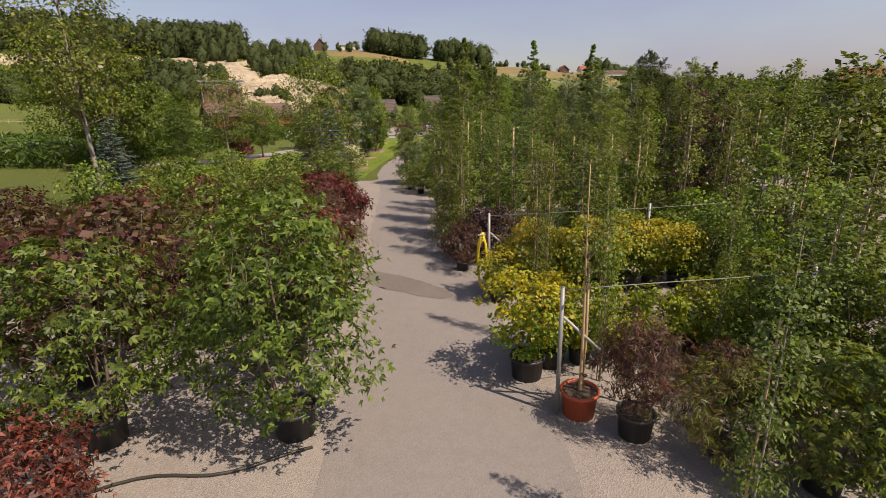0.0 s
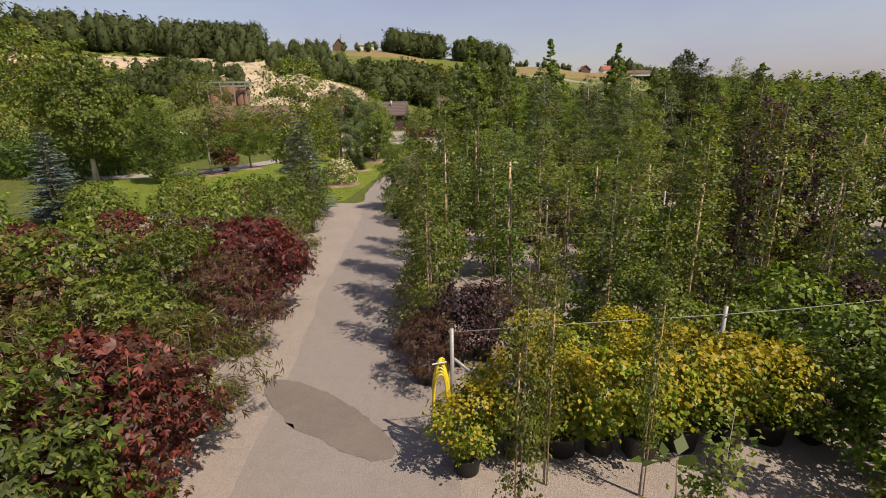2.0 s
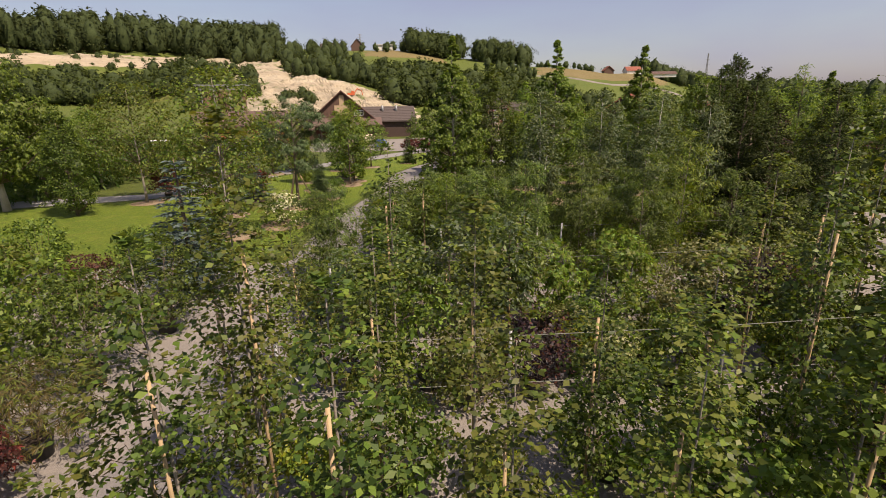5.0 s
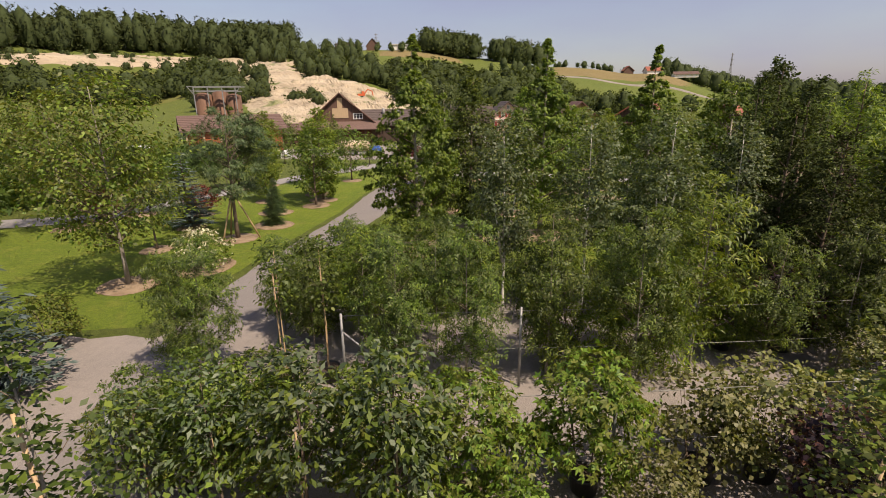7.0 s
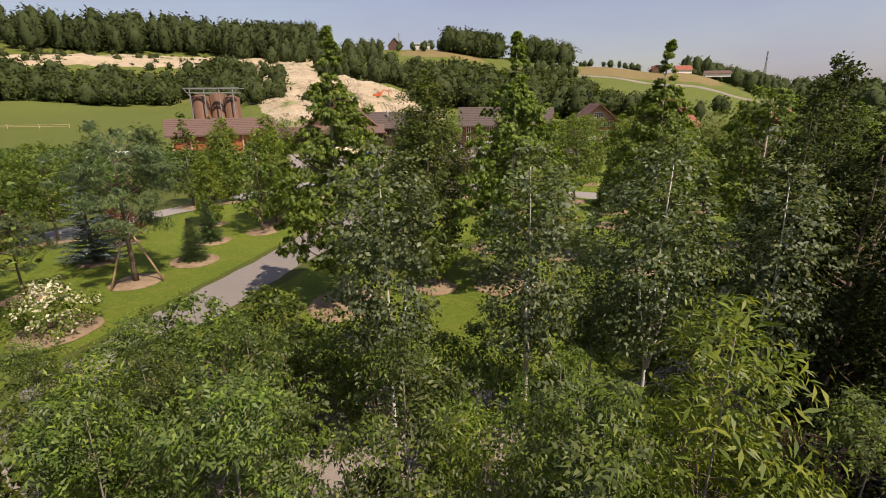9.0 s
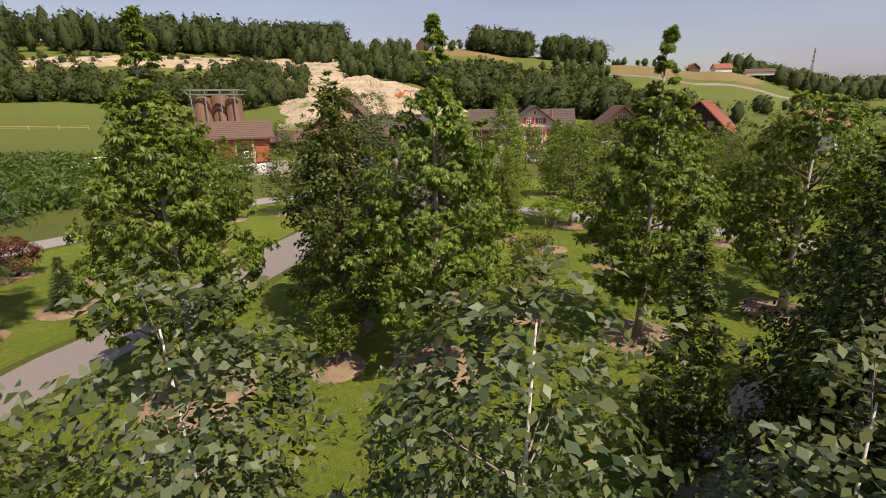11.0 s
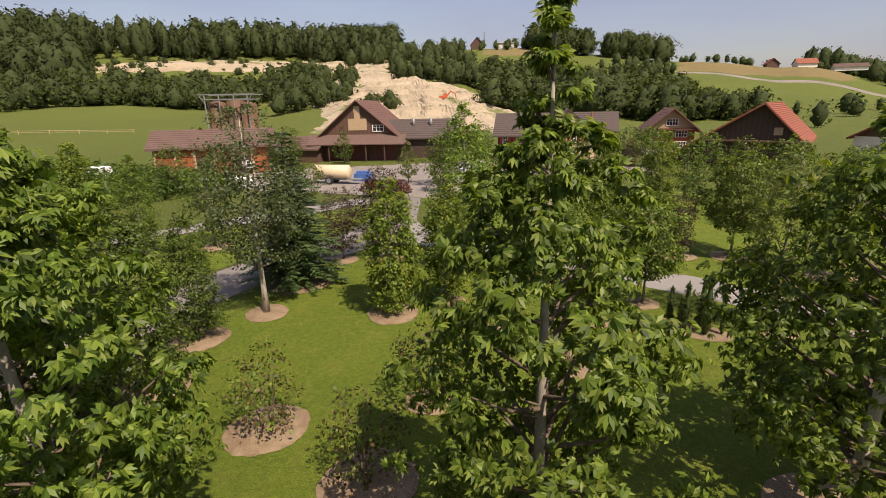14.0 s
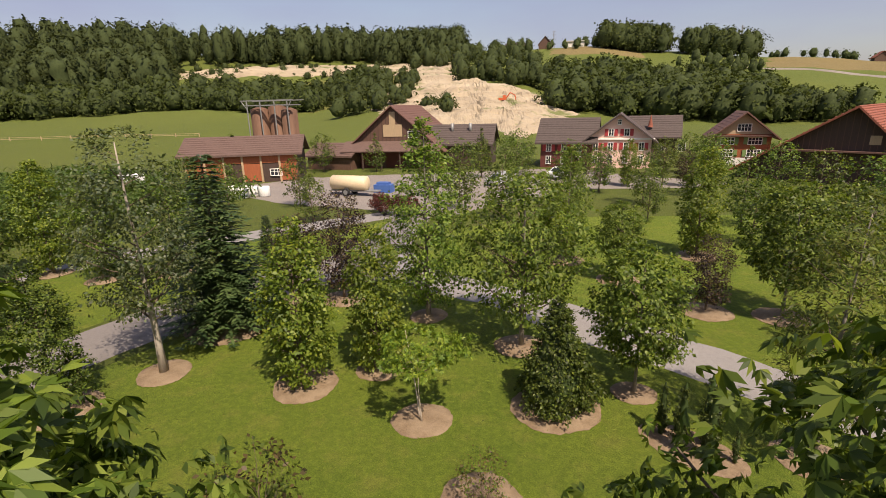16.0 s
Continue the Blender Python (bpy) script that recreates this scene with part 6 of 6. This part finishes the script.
gable_house("link_building", "low brown-roofed building between shed and barn", -49.8, 110.0, -78, 7, 8, 2.2, 3.8, WOOD_BROWN, TILE_BROWN, WOOD_BROWN, 0.5)

# houses on the ridge
for name, label, az, d, turn, w, dp, wh, rh, wall, roof in (
        ("ridge_house", "brown chalet on the ridge", 21.1, 501.6, 20, 12, 10.8, 4.8, 11.4, WOOD_BROWN, TILE_BROWN), ("ridge_hall", "long white hall on the ridge", 18.9, 508.8, -70, 10.8, 16, 5, 6.2, STUCCO_WHITE, CONCRETE),
        ("ridge_barn", "dark low barn on the ridge", 25.2, 486, -60, 10.8, 21.6, 4.2, 7.8, WOOD_DARK, TILE_DARK), ("ridge_farm", "farmhouse with a red roof on the hill", -9.4, 516, -75, 9.6, 14.4, 3.6, 7.2, STUCCO_WHITE, TILE_RED),
        ("ridge_chalet", "brown chalet on the hill", -7.7, 516, 10, 9.6, 8.4, 3.8, 7.8, WOOD_BROWN, TILE_RED), ("ridge_stable", "long low stable on the hill", -12.2, 516, -85, 9.6, 21.6, 3.1, 5.5, STUCCO_WHITE, TILE_BROWN)):
    px, py = polar(az, d)
    hz = gable_house(name, label, px, py, turn, w, dp, wh, rh, wall, roof)
    hz.location.z = land(px, py) - 0.3
px, py = polar(76.2, 228)
hut = gable_house("field_hut", "small hut with a red roof beside the meadow", px, py, 60, 9, 12, 2.6, 6.0, WOOD_BROWN, TILE_RED)

# lattice pylons
for az, d, h in ((20.4, 624, 29), (2.9, 648, 38), (-17.4, 624, 41)):
    px, py = polar(az, d)
    py_ = thing("power_pylon", "tall grey lattice power pylon on the skyline", "pylon", pose(px, py, land(px, py) - 0.5, 0, 0, 25), "pylons")
    b = Build()
    for sx in (-1, 1):
        for sy in (-1, 1):
            b.tube([(2.2 * sx, 2.2 * sy, 0), (0.5 * sx, 0.5 * sy, h * 0.65), (0.3 * sx, 0.3 * sy, h)], [0.22, 0.2, 0.18], 4)
    for k in range(8):
        z0, z1 = h * k / 8, h * (k + 1) / 8
        r0, r1 = np.interp([z0, z1], [0, h * 0.65, h], [2.2, 0.5, 0.3])
        for a in range(4):
            c0, c1 = ((-1, -1), (1, -1), (1, 1), (-1, 1))[a], ((1, -1), (1, 1), (-1, 1), (-1, -1))[a]
            b.tube([(r0 * c0[0], r0 * c0[1], z0), (r1 * c1[0], r1 * c1[1], z1)], [0.12, 0.12], 3)
    part("tower", b.mesh("tower", STEEL), py_)
    for z, w in ((h * 0.72, 3.6), (h * 0.84, 3.0), (h * 0.95, 2.2)):
        part("cross_arm", Build().box((-w, -0.18, z), (w, 0.18, z + 0.3)).mesh("cross_arm", STEEL), py_)

# ---- things in the yards ----
CAR_SILVER = plain("paint_silver", (0.55, 0.56, 0.57), 0.3, 0.4, var=0.08)
CAR_WHITE = plain("paint_van_white", (0.75, 0.75, 0.74), 0.35, var=0.06)
RUBBER = plain("tyre_rubber", (0.02, 0.02, 0.02), 0.85, var=0.2)
TANK_CREAM = plain("tank_cream", (0.62, 0.50, 0.32), 0.5, var=0.12)
DIGGER_RED = plain("machine_orange", (0.50, 0.10, 0.03), 0.5, var=0.15)
TARP_BLUE = plain("tarp_blue", (0.05, 0.12, 0.34), 0.6, var=0.15)
WRAP_WHITE = plain("bale_wrap", (0.72, 0.73, 0.70), 0.4, var=0.08)


def wheel(parent, x, y, r=0.31, w=0.2):
    t = part("wheel", Build().tube([(x, y - w / 2, r), (x, y + w / 2, r)], [r, r], 16).mesh("wheel", RUBBER), parent)
    part("rim", Build().tube([(x, y - w / 2 - 0.012, r), (x, y + w / 2 + 0.012, r)], [r * 0.6, r * 0.6], 12).mesh("rim", STEEL), t)


def car(x, y, turn, paint, label, van=False):
    c = thing("van" if van else "car", label, "vehicle", pose(x, y, 0, 0, 0, turn), "parked vehicles")
    top = 2.0 if van else 1.42
    prof = [(-2.1, 0.35), (-2.15, 0.75), (-1.25, 0.92), (-0.65, top - 0.03), (-0.2, top), (1.5, top), (2.0, 1.0 if not van else top - 0.1), (2.12, 0.8), (2.1, 0.35)]
    b = Build()
    for k, s in enumerate((-0.84, -0.78, 0.78, 0.84)):
        q = 0.97 if k in (0, 3) else 1.0
        b.v += [Vector((px * q, s * (1 if pz < 0.95 else 0.9), 0.3 + (pz - 0.3) * (q if pz > 0.95 else 1))) for px, pz in prof]
    n = len(prof)
    for k in range(3):
        b.f += [(k * n + i, k * n + (i + 1) % n, (k + 1) * n + (i + 1) % n, (k + 1) * n + i) for i in range(n)]
    b.f += [tuple(reversed(range(n))), tuple(3 * n + i for i in range(n))]
    part("body", b.mesh("body", paint), c)
    for s in (-1, 1):
        g = Build()
        g.box((-0.75, s * 0.765 - 0.02, 1.0), (1.4, s * 0.765 + 0.02, top - 0.12))
        part("side_window", g.mesh("side_window", GLASS), c)
    w = Build()
    w.v = [Vector(p) for p in ((-1.27, -0.66, 0.95), (-1.27, 0.66, 0.95), (-0.70, 0.62, top - 0.07), (-0.70, -0.62, top - 0.07), (-1.2, -0.66, 0.94), (-1.2, 0.66, 0.94), (-0.63, 0.62, top - 0.07), (-0.63, -0.62, top - 0.07))]
    w.f = [(0, 3, 2, 1), (4, 5, 6, 7), (0, 1, 5, 4), (1, 2, 6, 5), (2, 3, 7, 6), (3, 0, 4, 7)]
    part("windscreen", w.mesh("windscreen", GLASS), c)
    for px in (-1.35, 1.3):
        for s in (-0.76, 0.76):
            wheel(c, px, s)
    return c


car(-12.97, 104.52, 70, CAR_SILVER, "silver car parked in the farmyard")
car(-8.6, 112.5, 75, CAR_WHITE, "white car parked before the farmhouse")
car(-54.91, 81.69, 20, CAR_WHITE, "white van standing at the corn field's end", True)
trailer = thing("tank_trailer", "cream tank trailer on two wheels by the barn", "trailer", pose(-24.95, 91.06, 0, 0, 0, 12))
part("tank", Build().tube([(-2.3, 0, 1.35), (-2.1, 0, 1.35), (2.1, 0, 1.35), (2.3, 0, 1.35)], [0.5, 0.82, 0.82, 0.5], 18).mesh("tank", TANK_CREAM, True), trailer)
part("frame", Build().box((-2.2, -0.5, 0.5), (3.6, 0.5, 0.62)).mesh("frame", STEEL), trailer)
for s in (-0.9, 0.9):
    wheel(trailer, 0, s, 0.45, 0.3)
tarp = thing("covered_stack", "stack under a blue tarpaulin by the barn", "stack", pose(-22.72, 94.14, 0, 0, 0, 20))
part("tarp", Build().prism([(-1.0, -0.6), (1.0, -0.7), (1.1, 0.6), (-0.9, 0.7)], 0, 0.9).prism([(-0.7, -0.4), (0.7, -0.45), (0.75, 0.4), (-0.6, 0.45)], 0.9, 1.15).mesh("tarp", TARP_BLUE), tarp)
for k in range(7):
    bale = new("wrapped_bale", Build().lathe([(0.1, 0), (0.55, 0.02), (0.62, 0.12), (0.62, 1.05), (0.55, 1.15), (0.1, 1.17)], 18).mesh("wrapped_bale", WRAP_WHITE, True))
    bale.matrix_world = pose(-37.2 + 1.35 * (k % 4) * 0.95, 84.6 + 0.5 * (k % 4) - 1.3 * (k // 4), 0)
    tagged(bale, "white wrapped silage bale in the yard", "bale", "silage bales")
for k in range(5):
    bale = new("wrapped_bale", Build().lathe([(0.1, 0), (0.55, 0.02), (0.62, 0.12), (0.62, 1.05), (0.55, 1.15), (0.1, 1.17)], 18).mesh("wrapped_bale", WRAP_WHITE, True))
    bale.matrix_world = pose(-60.5 + 1.32 * k, 81.2 + 0.3 * k, 0)
    tagged(bale, "white wrapped silage bale in the yard", "bale", "silage bales")
dx, dy = polar(24.5, 222)
dig = thing("excavator", "orange excavator standing in the quarry", "machine", pose(dx, dy, land(dx, dy) + 0.8, 0, 0, 30))
part("tracks", Build().box((-1.9, -1.3, 0), (1.9, -0.7, 0.9)).box((-1.9, 0.7, 0), (1.9, 1.3, 0.9)).mesh("tracks", RUBBER), dig)
part("cab", Build().box((-1.6, -1.2, 0.95), (1.7, 1.2, 2.0)).box((0.2, -1.1, 2.0), (1.5, 0.1, 3.0)).mesh("cab", DIGGER_RED), dig)
part("boom", Build().tube([(1.6, 0.4, 1.8), (3.4, 0.4, 4.0), (5.4, 0.4, 3.0), (5.8, 0.4, 1.0)], [0.3, 0.28, 0.24, 0.2], 6).mesh("boom", DIGGER_RED), dig)

# garden trees and hedges round the farm
fr = random.Random(3)
for x, y in ((-35.83, 78.82), (-29.89, 79.36), (-24.8, 83.8), (-18.13, 79.34), (-11.85, 93.9), (-16.64, 94.5), (-7.87, 99.03), (-1.13, 103.63), (4.25, 98.9), (8.97, 105.33), (14.33, 107.76), (3.69, 111.88), (16.73, 96.62), (22.85, 107.51), (25.17, 98.36), (-43.85, 104.98), (-35.8, 108.11), (-15.12, 113.25), (-18.17, 108.9), (-10.05, 89.91), (-4.42, 87.33), (-1.35, 95.38), (5.99, 92.29), (13.09, 88.41), (17.27, 84.05), (19.13, 89.85), (12.26, 93.85), (27.81, 101.38), (4.82, 122.46), (16.44, 126.41), (-49.29, 93.63), (-57.24, 98.24), (7.47, 117.41)):
    K.put(fr.choice(["farm_tree", "farm_tree2", "farm_tree"]), place(x, y, fr.uniform(0.55, 0.9)))
for x, y in ((-14.46, 84.4), (-13.27, 84.85), (-12.14, 85.05), (-15.62, 85.19)):
    K.put("maple_red", place(x, y, 0.75))
for x, y in ((-6.62, 110.96), (-5.59, 112.2), (6, 111.48)):
    K.put("plum_tree", place(x, y, 0.7))
fence = thing("meadow_fence", "wooden post-and-rail fence across the meadow", "fence", Matrix())
fp = [polar(85.2 - 2.2 * k, 205 - 2.2 * k) for k in range(14)]
post_me = Build().box((-0.09, -0.09, -0.2), (0.09, 0.09, 1.25)).mesh("post", WOOD_TAN)
for k, (x, y) in enumerate(fp):
    part("post", post_me, fence, m=pose(x, y, land(x, y)))
    if k:
        a, b = fp[k - 1], (x, y)
        for z in (0.55, 1.0):
            part("rail", Build().tube([(a[0], a[1], land(*a) + z), (b[0], b[1], land(*b) + z)], [0.06, 0.06], 4).mesh("rail", WOOD_TAN), fence)

# ---- hoses ----
coil = thing("hose_coil", "coil of yellow garden hose hung on the post", "hose", pose(-0.42, 12.22, 0, 0, 0, 25))
for k in range(7):
    r, o = 0.27 + 0.012 * k, 0.024 * (k - 3)
    pts = [(0.42 * r * math.cos(a) + 0.012 * k, o * 1.3 + 0.03 * math.sin(3 * a + k), 0.98 + 2.3 * r * math.sin(a)) for a in np.linspace(0, 6.283, 26)]
    part("loop", Build().tube(pts, [0.014] * 26, 6, False).mesh("loop", HOSE_Y, True), coil)
part("hook", Build().tube([(0.13, 0, 1.72), (-0.1, 0, 1.72)], [0.015, 0.015], 6).mesh("hook", STEEL), coil)
hose = Build().tube([(-5.6 + 0.25 * k, 5.0 + 0.09 * k + 0.12 * math.sin(k * 0.7), 0.03) for k in range(12)], [0.024] * 12, 6)
tagged(new("water_hose", hose.mesh("water_hose", HOSE_B, True)), "dark rubber hose lying on the gravel", "hose")
